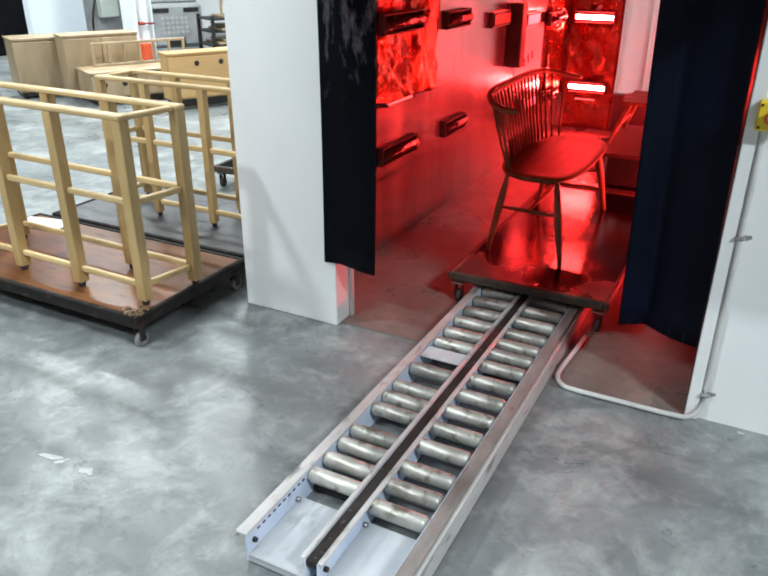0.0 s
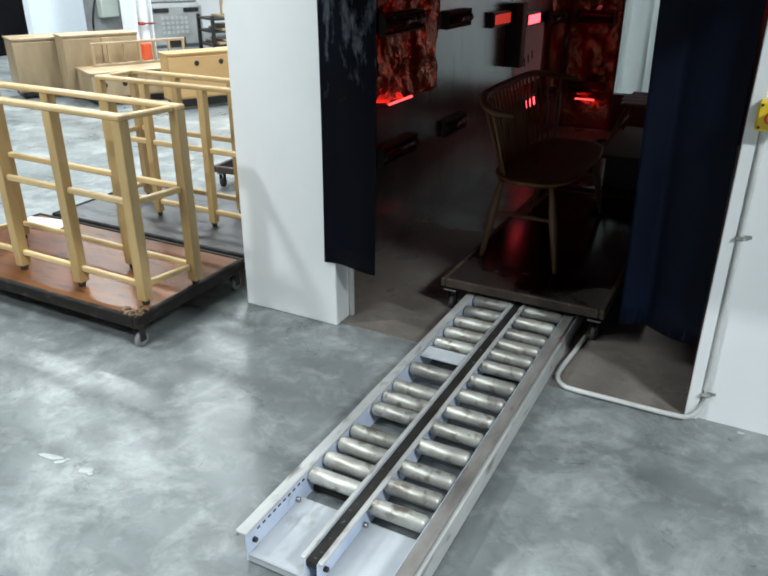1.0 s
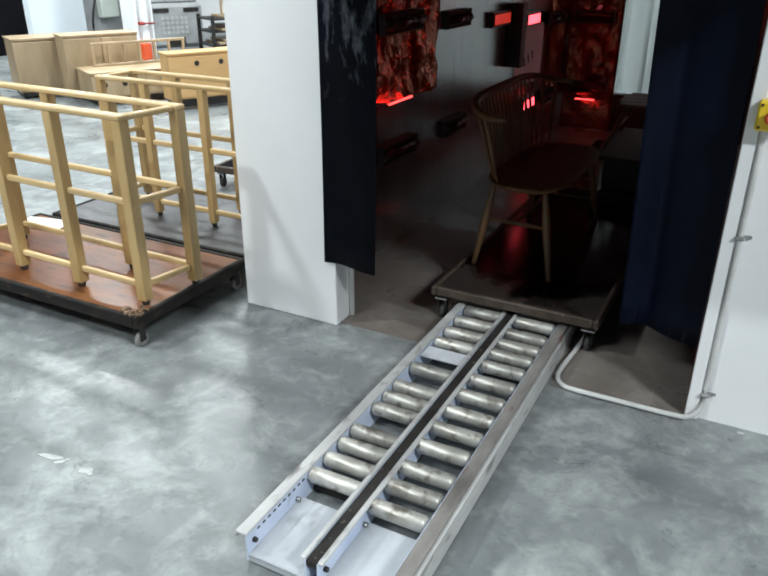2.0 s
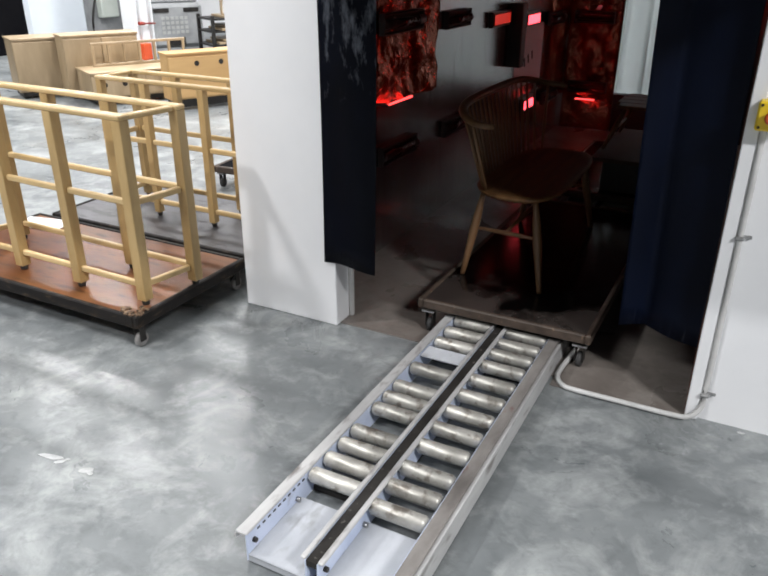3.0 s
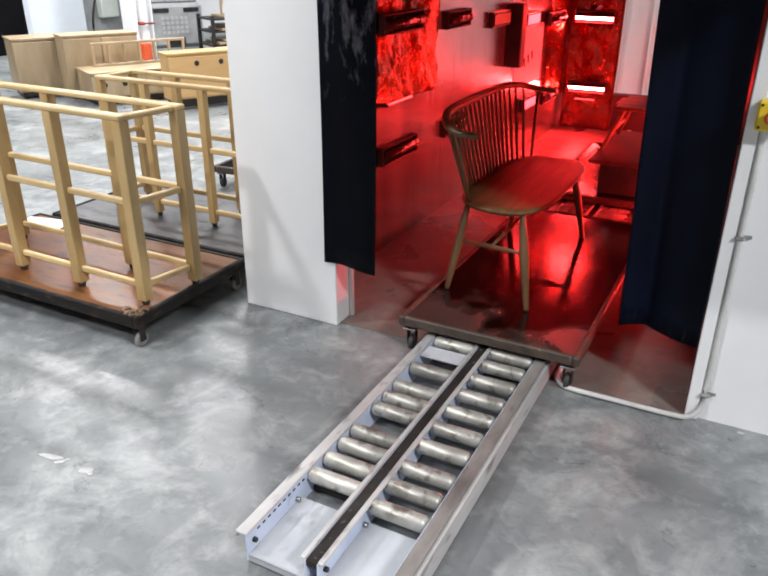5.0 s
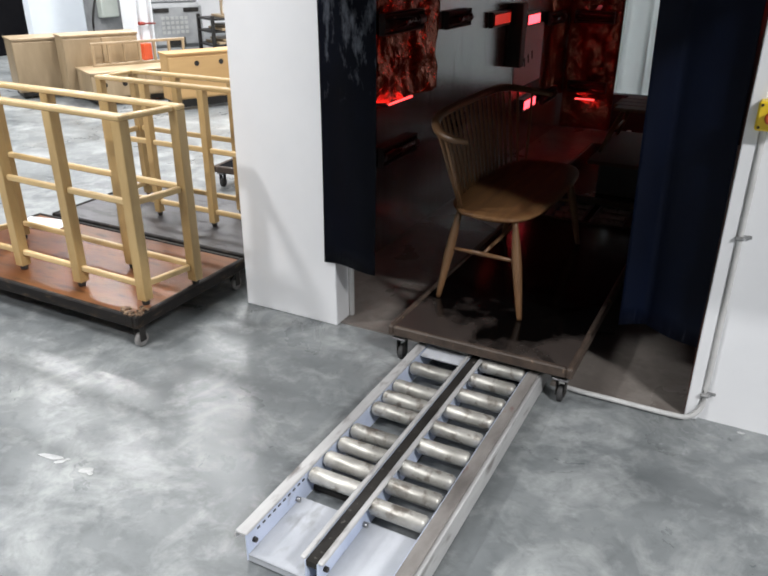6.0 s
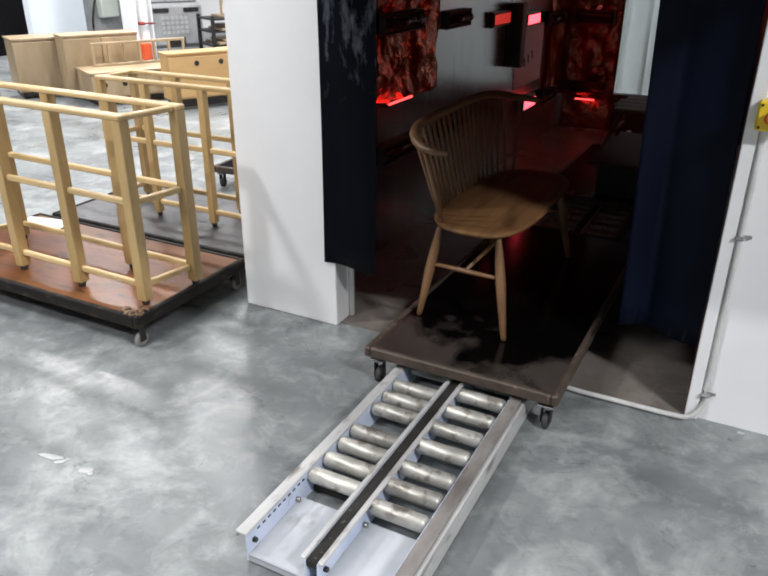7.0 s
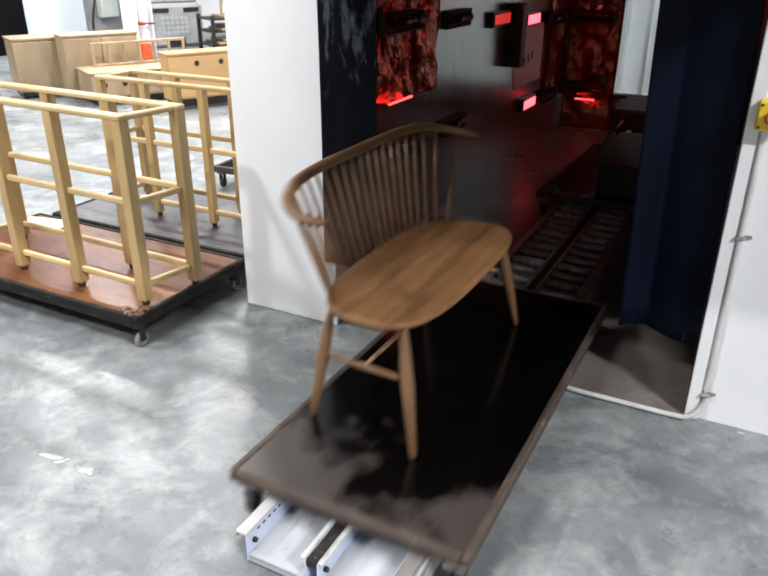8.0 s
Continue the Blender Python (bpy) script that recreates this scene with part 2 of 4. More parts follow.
def strip_material():
    """Cloudy soft PVC that lets daylight through."""
    m = material("cloudy_pvc_strip", (0.62, 0.66, 0.66), (0.74, 0.78, 0.78), rough=0.3, scale=2.5, stretch=(3, 1, 0.3), bump=0.05)
    nt = m.node_tree
    tr = nt.nodes.new("ShaderNodeBsdfTranslucent")
    tr.inputs["Color"].default_value = (0.72, 0.78, 0.78, 1)
    mx = nt.nodes.new("ShaderNodeMixShader")
    mx.inputs["Fac"].default_value = 0.55
    nt.links.new(nt.nodes["Principled BSDF"].outputs[0], mx.inputs[1])
    nt.links.new(tr.outputs[0], mx.inputs[2])
    nt.links.new(mx.outputs[0], nt.nodes["Material Output"].inputs["Surface"])
    return m


STRIP = strip_material()
# Grey for the unseen ceiling and walls, chosen to cut fill light.
DIM_PAINT = material("fill_cutting_grey", (0.26, 0.27, 0.28), (0.34, 0.35, 0.36), rough=0.6, scale=1.0)
YELLOW = material("yellow_plastic", (0.80, 0.55, 0.02), (0.88, 0.62, 0.03), rough=0.4, scale=10)
ORANGE = material("orange_plastic", (0.62, 0.075, 0.02), (0.74, 0.11, 0.03), rough=0.4, scale=10)
CRATE_BOARD = material("dull_brown_board", (0.05, 0.028, 0.02), (0.085, 0.05, 0.035), rough=0.65, spec=0.2, scale=5, stretch=(1, 0.4, 1))
VENT_GREY = material("pale_grey_perforation", (0.36, 0.37, 0.36), (0.44, 0.45, 0.44), rough=0.5, scale=8)
RED_VALVE = material("dull_red_paint", (0.28, 0.03, 0.02), (0.36, 0.05, 0.03), rough=0.45, scale=10)
GREY_PAINT = material("grey_painted_steel", (0.26, 0.27, 0.275), (0.36, 0.37, 0.375), rough=0.45, scale=4)
PALE_GREEN = material("pale_green_painted_steel", (0.48, 0.53, 0.48), (0.56, 0.60, 0.55), rough=0.45, scale=4)
BLACK_CLOTH = material("black_sheeting", (0.003, 0.003, 0.004), (0.006, 0.006, 0.007), rough=0.9, spec=0.05, scale=3)
GOLD_VENEER = material("golden_oak_veneer", (0.54, 0.325, 0.135), (0.65, 0.41, 0.18), rough=0.45, scale=3.0, stretch=(1.5, 0.3, 1.5), bump=0.05)
SHEET_WHITE = material("white_paper", (0.74, 0.74, 0.73), (0.82, 0.82, 0.81), rough=0.6, scale=12)
PAPER = material("torn_white_tape", (0.36, 0.37, 0.37), (0.52, 0.53, 0.53), rough=0.6, scale=30)


# ---- builders ----
def box(bm, size, at, rot=None, bevel=0.0):
    r = bmesh.ops.create_cube(bm, size=1.0)
    vs = r["verts"]
    bmesh.ops.scale(bm, vec=size, verts=vs)
    if bevel:
        es = list({e for v in vs for e in v.link_edges})
        out = bmesh.ops.bevel(bm, geom=es, offset=bevel, segments=1, affect="EDGES")
        vs = list(set(out["verts"]) | {v for v in vs if v.is_valid})
        vs = list({v for f in out["faces"] for v in f.verts} | {v for v in vs if v.is_valid})
    m = Matrix.Translation(at)
    if rot:
        m = m @ Euler([radians(a) for a in rot]).to_matrix().to_4x4()
    bmesh.ops.transform(bm, matrix=m, verts=vs)
    return bm


def rod(bm, p0, p1, profile, seg=12):
    """A turned rod from p0 to p1; profile: (share of the length, radius)."""
    p0, p1 = Vector(p0), Vector(p1)
    d = p1 - p0
    q = d.to_track_quat("Z", "Y").to_matrix()
    rings = []
    for s, r in profile:
        c = p0 + d * s
        rings.append([bm.verts.new(c + q @ Vector((r * math.cos(2 * math.pi * k / seg), r * math.sin(2 * math.pi * k / seg), 0))) for k in range(seg)])
    for a, b in zip(rings, rings[1:]):
        for k in range(seg):
            f = bm.faces.new((a[k], a[(k + 1) % seg], b[(k + 1) % seg], b[k]))
            f.smooth = True
    bm.faces.new(rings[0][::-1])
    bm.faces.new(rings[-1])
    return bm


def tube(bm, path, radius, seg=10, flat=1.0):
    """A tube swept along a path of points; flat squeezes it across."""
    pts = [Vector(p) for p in path]
    rings = []
    for i, p in enumerate(pts):
        d = (pts[min(i + 1, len(pts) - 1)] - pts[max(i - 1, 0)]).normalized()
        side = d.cross(Vector((0, 0, 1)))
        if side.length < 0.05:
            side = rings_side if rings else Vector((1, 0, 0))
        side.normalize()
        rings_side = side
        up = side.cross(d).normalized()
        r = radius[i] if isinstance(radius, (list, tuple)) else radius
        rings.append([bm.verts.new(p + side * (r * math.cos(2 * math.pi * k / seg)) + up * (r * flat * math.sin(2 * math.pi * k / seg))) for k in range(seg)])
    for a, b in zip(rings, rings[1:]):
        for k in range(seg):
            f = bm.faces.new((a[k], a[(k + 1) % seg], b[(k + 1) % seg], b[k]))
            f.smooth = True
    bm.faces.new(rings[0][::-1])
    bm.faces.new(rings[-1])
    return bm


def mesh_of(name, bm, mat):
    bmesh.ops.recalc_face_normals(bm, faces=bm.faces[:])
    me = bpy.data.meshes.new(name)
    bm.to_mesh(me)
    bm.free()
    for m in (mat if isinstance(mat, (list, tuple)) else [mat]):
        me.materials.append(m)
    return me


def part(name, bm, mat, parent=None, label=""):
    ob = new(name, mesh_of(name, bm, mat))
    if parent:
        ob.parent = parent
    return tagged(ob, label)


def slab(name, size, at, mat, parent=None, label="", bevel=0.0, rot=None):
    return part(name, box(bmesh.new(), size, at, rot, bevel), mat, parent, label)


def thing(name, m, label, category, group=""):
    e = new(name)
    e.empty_display_size = 0.1
    e.matrix_world = m
    return tagged(e, label, category, group)


def setting(name, size, at, mat, label, category, bevel=0.0):
    return tagged(slab(name, size, at, mat, bevel=bevel), label, category, kind="structure")


# ---- the hall ----
setting("floor", (26, 24, 0.2), (-5, 3, -0.1), CONCRETE, "polished grey concrete floor with pale cloudy patches", "floor")
setting("ceiling", (26, 24, 0.2), (-5, 3, 5.6), DIM_PAINT, "unseen hall ceiling, kept grey to cut fill light", "ceiling")
setting("wall_north", (26, 0.2, 5.5), (-5, 13.1, 2.75), WHITE_PAINT, "white hall wall", "wall")
setting("wall_south", (26, 0.2, 5.5), (-5, -9.1, 2.75), DIM_PAINT, "unseen hall wall, kept grey to cut fill light", "wall")
setting("wall_east", (0.2, 22, 5.5), (7.9, 2, 2.75), DIM_PAINT, "unseen hall wall, kept grey to cut fill light", "wall")
setting("wall_west", (0.2, 22, 5.5), (-17.9, 2, 2.75), WHITE_PAINT, "white hall wall", "wall")

# ---- the curing booth ----
FACE = 2.585
setting("booth_column", (0.52, 0.115, 3.2), (-1.848, FACE + 0.0575, 1.6), WHITE_PAINT, "white painted column beside the booth opening", "column", 0.004)
setting("booth_wall_right", (3.0, 0.12, 3.2), (1.452, FACE + 0.06, 1.6), WHITE_PAINT, "white painted booth wall", "wall")
# Header lies out of view, set low to keep hall light out.
setting("booth_header", (1.532, 0.115, 1.71), (-0.82, FACE + 0.0575, 2.345), WHITE_PAINT, "white header over the booth opening", "wall")
setting("booth_wall_left", (0.2, 4.6, 3.0), (-1.95, 5.005, 1.5), GREY_PANEL, "grey sheet-metal inner wall of the booth", "wall")
# Right wall and roof are unseen; their dark colour cuts bounced light.
setting("booth_wall_inner_right", (0.15, 4.6, 3.0), (0.175, 5.01, 1.5), DARK_PANEL, "unseen booth inner wall, coloured dark to cut bounced light", "wall")
setting("booth_roof", (2.3, 4.75, 0.12), (-0.9, 5.085, 3.07), DARK_PANEL, "unseen booth roof, coloured dark to cut bounced light", "roof")
setting("booth_wall_back", (0.525, 0.12, 3.0), (-1.5875, 7.365, 1.5), GREY_PANEL, "grey end wall of the booth", "wall")


# Unseen dark end wall that bounds the light from the exit.
setting("booth_wall_back_right", (0.30, 0.12, 3.0), (-0.05, 7.37, 1.5), DARK_PANEL, "unseen dark end wall beside the booth exit", "wall")
# Exit header, also out of view and set low to limit incoming light.
setting("booth_header_back", (1.125, 0.12, 1.5), (-0.7625, 7.365, 2.25), GREY_PANEL, "grey header over the booth exit", "wall")
setting("booth_floor", (1.94, 4.69, 0.012), (-0.88, 4.962, 0.0), BOOTH_CONCRETE, "brown-stained concrete floor inside the booth", "floor")
setting("floor_threshold", (0.51, 0.072, 0.012), (-0.305, 2.581, 0.0), BOOTH_CONCRETE, "brown-stained concrete threshold of the booth", "floor")
setting("booth_wall_back_low", (1.125, 0.10, 0.36), (-0.7625, 7.365, 0.18), DARK_PANEL, "low dark sill wall across the booth exit", "wall")
# Unseen block above the opening, added to keep hall light off bench and deck.
setting("booth_shade_block", (1.66, 1.22, 0.5), (-0.82, FACE - 0.612, 1.81), DARK_PANEL, "unseen dark block added to shade the booth opening", "hood", 0.01)
def foil_panel(size, at, face):
    """A crumpled sheet of foil hung on a booth wall; face: 'x' or 'y', the way it looks along."""
    bm = bmesh.new()
    w, h = size
    nu, nv = max(4, int(w / 0.03)), max(4, int(h / 0.03))
    grid = []
    for j in range(nv + 1):
        row = []
        for i in range(nu + 1):
            u, v = w * (i / nu - 0.5), h * j / nv
            d = 0.034 * noise.noise((u * 6 + at[1], v * 5, 3)) + 0.022 * noise.noise((u * 12, v * 11 + at[0], 7))
            row.append(bm.verts.new((0.03 + d, u, v) if face == "x" else (u, -0.03 - d, v)))
        grid.append(row)
    for j in range(nv):
        for i in range(nu):
            bm.faces.new((grid[j][i], grid[j][i + 1], grid[j + 1][i + 1], grid[j + 1][i])).smooth = True
    bmesh.ops.solidify(bm, geom=bm.faces[:], thickness=0.003)
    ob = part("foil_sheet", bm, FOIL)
    ob.matrix_world = Matrix.Translation(at)
    return tagged(ob, "crumpled foil sheet lining the booth wall, red heater glow in its tint", "foil sheet", "foil sheets")


TURNING = []


def heater(m, length, lit=True, glowing=None, depth=0.07):
    """An infrared heater: a trough with end caps and a quartz tube; a strip of the tube glows, and an added shell hides
    it when turned. It looks along its own -y.
    """
    t = thing("infrared_heater", m, "dark infrared heater with a red quartz tube on the booth wall", "heater", "booth heaters")
    ty = -0.034
    bm = bmesh.new()
    box(bm, (length, 0.008, 0.104), (0, -0.005, 0), bevel=0.002)
    box(bm, (length, depth, 0.010), (0, -depth / 2 - 0.008, 0.047), bevel=0.003)
    box(bm, (length, depth, 0.010), (0, -depth / 2 - 0.008, -0.047), bevel=0.003)
    part("reflector", bm, REFLECTOR if glowing and not lit else HEATER_BLACK, t)
    for s in (-1, 1):
        slab("end_cap", (0.012, depth + 0.004, 0.106), (s * (length / 2 + 0.006), -depth / 2 - 0.006, 0), HEATER_BLACK, t, bevel=0.003)
    bm = bmesh.new()
    arc = [(0.0245 * math.cos(a), ty + 0.0245 * math.sin(a)) for a in (radians(-12 + 204 * k / 12) for k in range(13))]
    rows_ = [[bm.verts.new((s * length / 2, yy, zz)) for zz, yy in arc] for s in (-1, 1)]
    for k in range(12):
        bm.faces.new((rows_[0][k], rows_[0][k + 1], rows_[1][k + 1], rows_[1][k]))
    bmesh.ops.solidify(bm, geom=bm.faces[:], thickness=-0.003)
    if glowing and not lit:
        bm.free()
    else:
        part("glow_shield", bm, HEATER_BLACK, t)
    bm = bmesh.new()
    fat = bool(glowing) and not lit
    if fat:
        box(bm, (length - 0.01, 0.022, 0.078), (0, 0, 0), bevel=0.004)
    else:
        rod(bm, (-length / 2, 0, 0), (length / 2, 0, 0), [(0, 0.0232), (1, 0.0232)], 24)
    for f in bm.faces:
        f.material_index = 1 if (f.calc_center_median().y < (-0.0105 if fat else -0.0135) and abs(f.normal.x) < 0.5) else 0
    q = part("quartz_tube", bm, [TUBE_DARK, glowing or (TUBE_GLOW if lit else TUBE_DARK)], t, "faintly glowing ceramic plate" if fat else "red glowing quartz tube" if lit else "unlit dark quartz tube")
    q.location = (0, ty, 0)
    if lit and not glowing:
        TURNING.append(q)
    return t


LEFT_X = -1.85
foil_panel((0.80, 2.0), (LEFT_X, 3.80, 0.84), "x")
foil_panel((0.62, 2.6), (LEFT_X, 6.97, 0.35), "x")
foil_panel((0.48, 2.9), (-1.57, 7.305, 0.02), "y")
for y, z, length, glowing, proud in ((3.66, 1.26, 0.46, None, 0.035), (4.52, 1.215, 0.36, None, 0), (5.32, 1.16, 0.36, EMBER_GLOW, 0), (6.10, 1.105, 0.34, PILOT_GLOW, 0), (6.75, 1.07, 0.46, None, 0.035),
                                     (3.70, 0.565, 0.42, None, 0), (4.53, 0.55, 0.34, None, 0), (6.17, 0.425, 0.34, PILOT_GLOW, 0), (6.7, 0.41, 0.42, None, 0.035)):
    heater(pose(LEFT_X + proud, y, z, 0, 0, 90), length, False, glowing, 0.03)
for z in (1.05, 0.42, 1.75):
    heater(pose(-1.57, 7.26, z), 0.34, depth=0.05)
for y in (6.0, 6.85):
    for z in (0.55, 1.15):
        heater(pose(0.098, y, z, 0, 0, -90), 0.6, glowing=HALF_GLOW if z == 1.15 else None)
for y in (4.3, 5.2):
    heater(pose(0.098, y, 0.40, 0, 0, -90), 0.6)


# bare heating rods below the foil sheets
def heating_rod(m, length, radius):
    """A glowing rod between two dark clips that reach back to the wall along its own +y."""
    r = thing("heating_rod", m, "bare heating rod glowing red below the foil lining", "heater", "booth heating rods")
    bm = bmesh.new()
    rod(bm, (-length / 2, 0, 0), (length / 2, 0, 0), [(0, radius), (1, radius)], 12)
    part("rod", bm, ROD_GLOW, r)
    for s in (-1, 1):
        slab("clip", (0.014, 0.10, radius * 2.6), (s * length / 2, 0.035, 0), HEATER_BLACK, r, bevel=0.002)


heating_rod(pose(-1.778, 3.60, 0.86, 0, 0, 90), 0.32, 0.006)
heating_rod(pose(-1.57, 7.20, 0.31), 0.2, 0.006)

# the hanging switch cabinet on the booth wall
def switch_cabinet():
    t = thing("switch_cabinet", pose(-1.79, 5.62, 0.79), "narrow dark brown metal cabinet on the booth wall", "cabinet")
    slab("body", (0.11, 0.10, 0.46), (0, 0, 0.23), material("brown_metal", (0.07, 0.03, 0.025), (0.11, 0.05, 0.04), rough=0.5, scale=6), t, bevel=0.004)
    slab("door", (0.10, 0.008, 0.45), (0, -0.053, 0.23), BLACK_STEEL, t, bevel=0.002)


switch_cabinet()


def wall_plate():
    t = thing("wall_plate", pose(LEFT_X + 0.004, 6.16, 0.58), "pale plastic sheet with dark marks hung on the booth wall", "sheet")
    slab("sheet", (0.004, 0.74, 0.47), (0, 0, 0.235), WHITE_PAINT, t)
    for k in range(3):
        slab("mark", (0.004, 0.025, 0.07), (0.004, -0.12 + 0.10 * k, 0.19 + 0.02 * k), BLACK_STEEL, t, rot=(20, 0, 0))


wall_plate()


# ---- curtains ----
def curtain(x0, x1, y, z0, z1, bow, seed, label, lean=0.0):
    """A heavy vinyl flap, bowed and slightly waved."""
    bm = bmesh.new()
    nu, nv = 28, 24
    grid = []
    for j in range(nv + 1):
        v = j / nv
        row = []
        for i in range(nu + 1):
            u = i / nu
            yy = y + (bow * math.sin(math.pi * u) if bow < 0 else bow * (1 - abs(u - 0.30) / (0.3 if u < 0.3 else 0.7))) * (1 - 0.3 * v) + 0.012 * math.sin(5 * u + seed + 1.5 * v) * (1 - 0.5 * v)
            zz = z0 + (z1 - z0) * v + (0.012 * math.sin(3 * u + seed)) * (1 - v)
            row.append(bm.verts.new((x0 + lean * (1 - u) * max(0.0, 1 - v * 1.9) + (x1 - x0) * u + 0.008 * math.sin(4 * v + seed), yy, zz)))
        grid.append(row)
    for j in range(nv):
        for i in range(nu):
            f = bm.faces.new((grid[j][i], grid[j][i + 1], grid[j + 1][i + 1], grid[j + 1][i]))
            f.smooth = True
    bmesh.ops.solidify(bm, geom=bm.faces[:], thickness=0.006)
    return tagged(part("curtain", bm, VINYL_SCUFFED if seed < 1 else VINYL), label, "curtain", "booth curtains")


curtain(-1.642, -1.375, FACE - 0.018, 0.315, 2.6, -0.012, 0.4, "navy black vinyl curtain flap hanging at the booth opening")
curtain(-0.362, -0.058, FACE + 0.022, 0.285, 2.5, 0.09, 2.0, "wide navy black vinyl curtain flap at the booth opening", 0.012)


# ---- roller conveyor ----
CONV_START, CONV_END = 1.215, 7.0
def conveyor():
    t = thing("roller_conveyor", pose(0, 0, 0), "low steel roller conveyor with two lanes on the floor", "conveyor")
    ly = CONV_END - CONV_START
    cy = (CONV_START + CONV_END) / 2
    bm = bmesh.new()
    box(bm, (0.006, ly, 0.095), (-1.068, cy, 0.0525), bevel=0.001)
    part("side_plate", bm, TRAY, t)
    slab("side_rail", (0.040, ly, 0.012), (-1.085, cy, 0.098), RAIL, t, bevel=0.003)
    slab("rail_lip", (0.004, ly, 0.016), (-1.1035, cy, 0.086), RAIL, t)
    for x0, x1 in ((-1.064, -0.872), (-0.826, -0.632)):
        slab("tray_floor", (x1 - x0, 0.275, 0.006), ((x0 + x1) / 2, CONV_START + 0.1375, 0.026), TRAY_FLOOR, t, "scuffed white tray floor")
        for k in range(12):
            slab("cross_bar", (x1 - x0, 0.03, 0.02), ((x0 + x1) / 2, CONV_START + 0.36 + 0.47 * k, 0.014), BLACK_STEEL, t)
    for x in (-0.868, -0.830):
        slab("divider_plate", (0.006, ly, 0.095), (x, cy, 0.0525), TRAY, t, bevel=0.001)
    slab("divider_rail", (0.016, ly, 0.010), (-0.876, cy, 0.105), RAIL, t, bevel=0.003)
    slab("divider_rail", (0.018, ly, 0.010), (-0.820, cy, 0.105), RAIL, t, bevel=0.003)
    slab("divider_strip", (0.034, ly, 0.02), (-0.8485, cy, 0.092), DARK_STRIP, t, "dark worn strip in the divider")
    slab("side_plate", (0.006, ly, 0.095), (-0.629, cy, 0.0525), TRAY, t, bevel=0.001)
    slab("side_rail", (0.044, ly, 0.012), (-0.606, cy, 0.100), RAIL_WORN, t, bevel=0.003)
    slab("outer_plate", (0.014, ly, 0.090), (-0.5805, cy, 0.050), RAIL, t, bevel=0.003)
    for x in (-1.066, -0.826):
        part("bolt", rod(bmesh.new(), (x, CONV_START + 0.03, 0.062), (x + 0.012, CONV_START + 0.03, 0.062), [(0, 0.009), (1, 0.008)], 6), BLACK_STEEL, t)
        part("bolt", rod(bmesh.new(), (x, CONV_START + 0.25, 0.04), (x + 0.014, CONV_START + 0.25, 0.04), [(0, 0.009), (1, 0.008)], 6), CASTER_STEEL, t)
    slot = mesh_of("slot", box(bmesh.new(), (0.003, 0.012, 0.005), (0, 0, 0)), BLACK_STEEL)
    for x in (-1.0642, -0.8262):
        for k in range(10):
            q = new("slot", slot)
            q.parent = t
            q.location = (x, CONV_START + 0.055 + 0.026 * k, 0.086)
    slab("front_lip", (0.192, 0.006, 0.022), (-0.968, CONV_START + 0.003, 0.018), TRAY_FLOOR, t)
    slab("front_lip", (0.194, 0.006, 0.022), (-0.729, CONV_START + 0.003, 0.018), TRAY_FLOOR, t)

    def roller_mesh(x0, x1):
        bm = bmesh.new()
        n = x1 - x0
        rod(bm, (-n / 2, 0, 0), (n / 2, 0, 0), [(0, 0.009), (0.025, 0.009), (0.028, 0.021), (0.055, 0.0235), (0.075, 0.0268), (0.925, 0.0268), (0.945, 0.0235), (0.972, 0.021), (0.975, 0.009), (1, 0.009)], 18)
        for f in bm.faces:
            cx = abs(f.calc_center_median().x) / n
            if 0.475 < cx < 0.485 or cx > 0.487:
                f.material_index = 1
        return mesh_of("roller", bm, [ROLLER, BLACK_STEEL])
    left_y = [1.545, 1.635, 1.725, 1.81, 1.965, 2.05, 2.135, 2.285, 2.525, 2.63, 2.745, 2.86, 2.98]
    right_y = [1.505, 1.61, 1.71, 1.84, 1.955, 2.07, 2.19, 2.31, 2.43, 2.535, 2.63, 2.735, 2.86, 2.98]
    for x0, x1, ys in ((-1.064, -0.872, left_y), (-0.826, -0.632, right_y)):
        me = roller_mesh(x0, x1)
        y = ys[-1]
        ys = list(ys)
        while y < CONV_END - 0.15:
            y += 0.118
            ys.append(y)
        for y in ys:
            r = new("roller", me)
            r.parent = t
            r.location = ((x0 + x1) / 2, y, 0.083)
            r.rotation_euler = (y * 9.0, 0, 0)
    slab("cover_plate", (0.186, 0.085, 0.006), (-0.968, 2.415, 0.092), TRAY_FLOOR, t, "flat grey cover plate between rollers")
    return t


conveyor()


# ---- carts ----
def caster(parent, x, y, top, tyre, r=0.034):
    """A swivel caster: plate, fork, wheel; its wheel stands on z = 0 of the cart."""
    c = part("caster", box(bmesh.new(), (0.06, 0.06, 0.008), (x, y, top - 0.004), bevel=0.001), CASTER_STEEL, parent)
    bm = bmesh.new()
    h = top - r - 0.004
    box(bm, (0.004, 0.034, h), (x - 0.017, y + 0.006, r - 0.006 + h / 2), bevel=0.001)
    box(bm, (0.004, 0.034, h), (x + 0.017, y + 0.006, r - 0.006 + h / 2), bevel=0.001)
    box(bm, (0.038, 0.036, 0.006), (x, y + 0.004, top - 0.012), bevel=0.001)
    part("fork", bm, BLACK_STEEL, c)
    bm = bmesh.new()
    rod(bm, (x - 0.012, y + 0.010, r), (x + 0.012, y + 0.010, r), [(0, r * 0.45), (0.02, r * 0.8), (0.15, r), (0.85, r), (0.98, r * 0.8), (1, r * 0.45)], 20)
    part("wheel", bm, tyre, c)


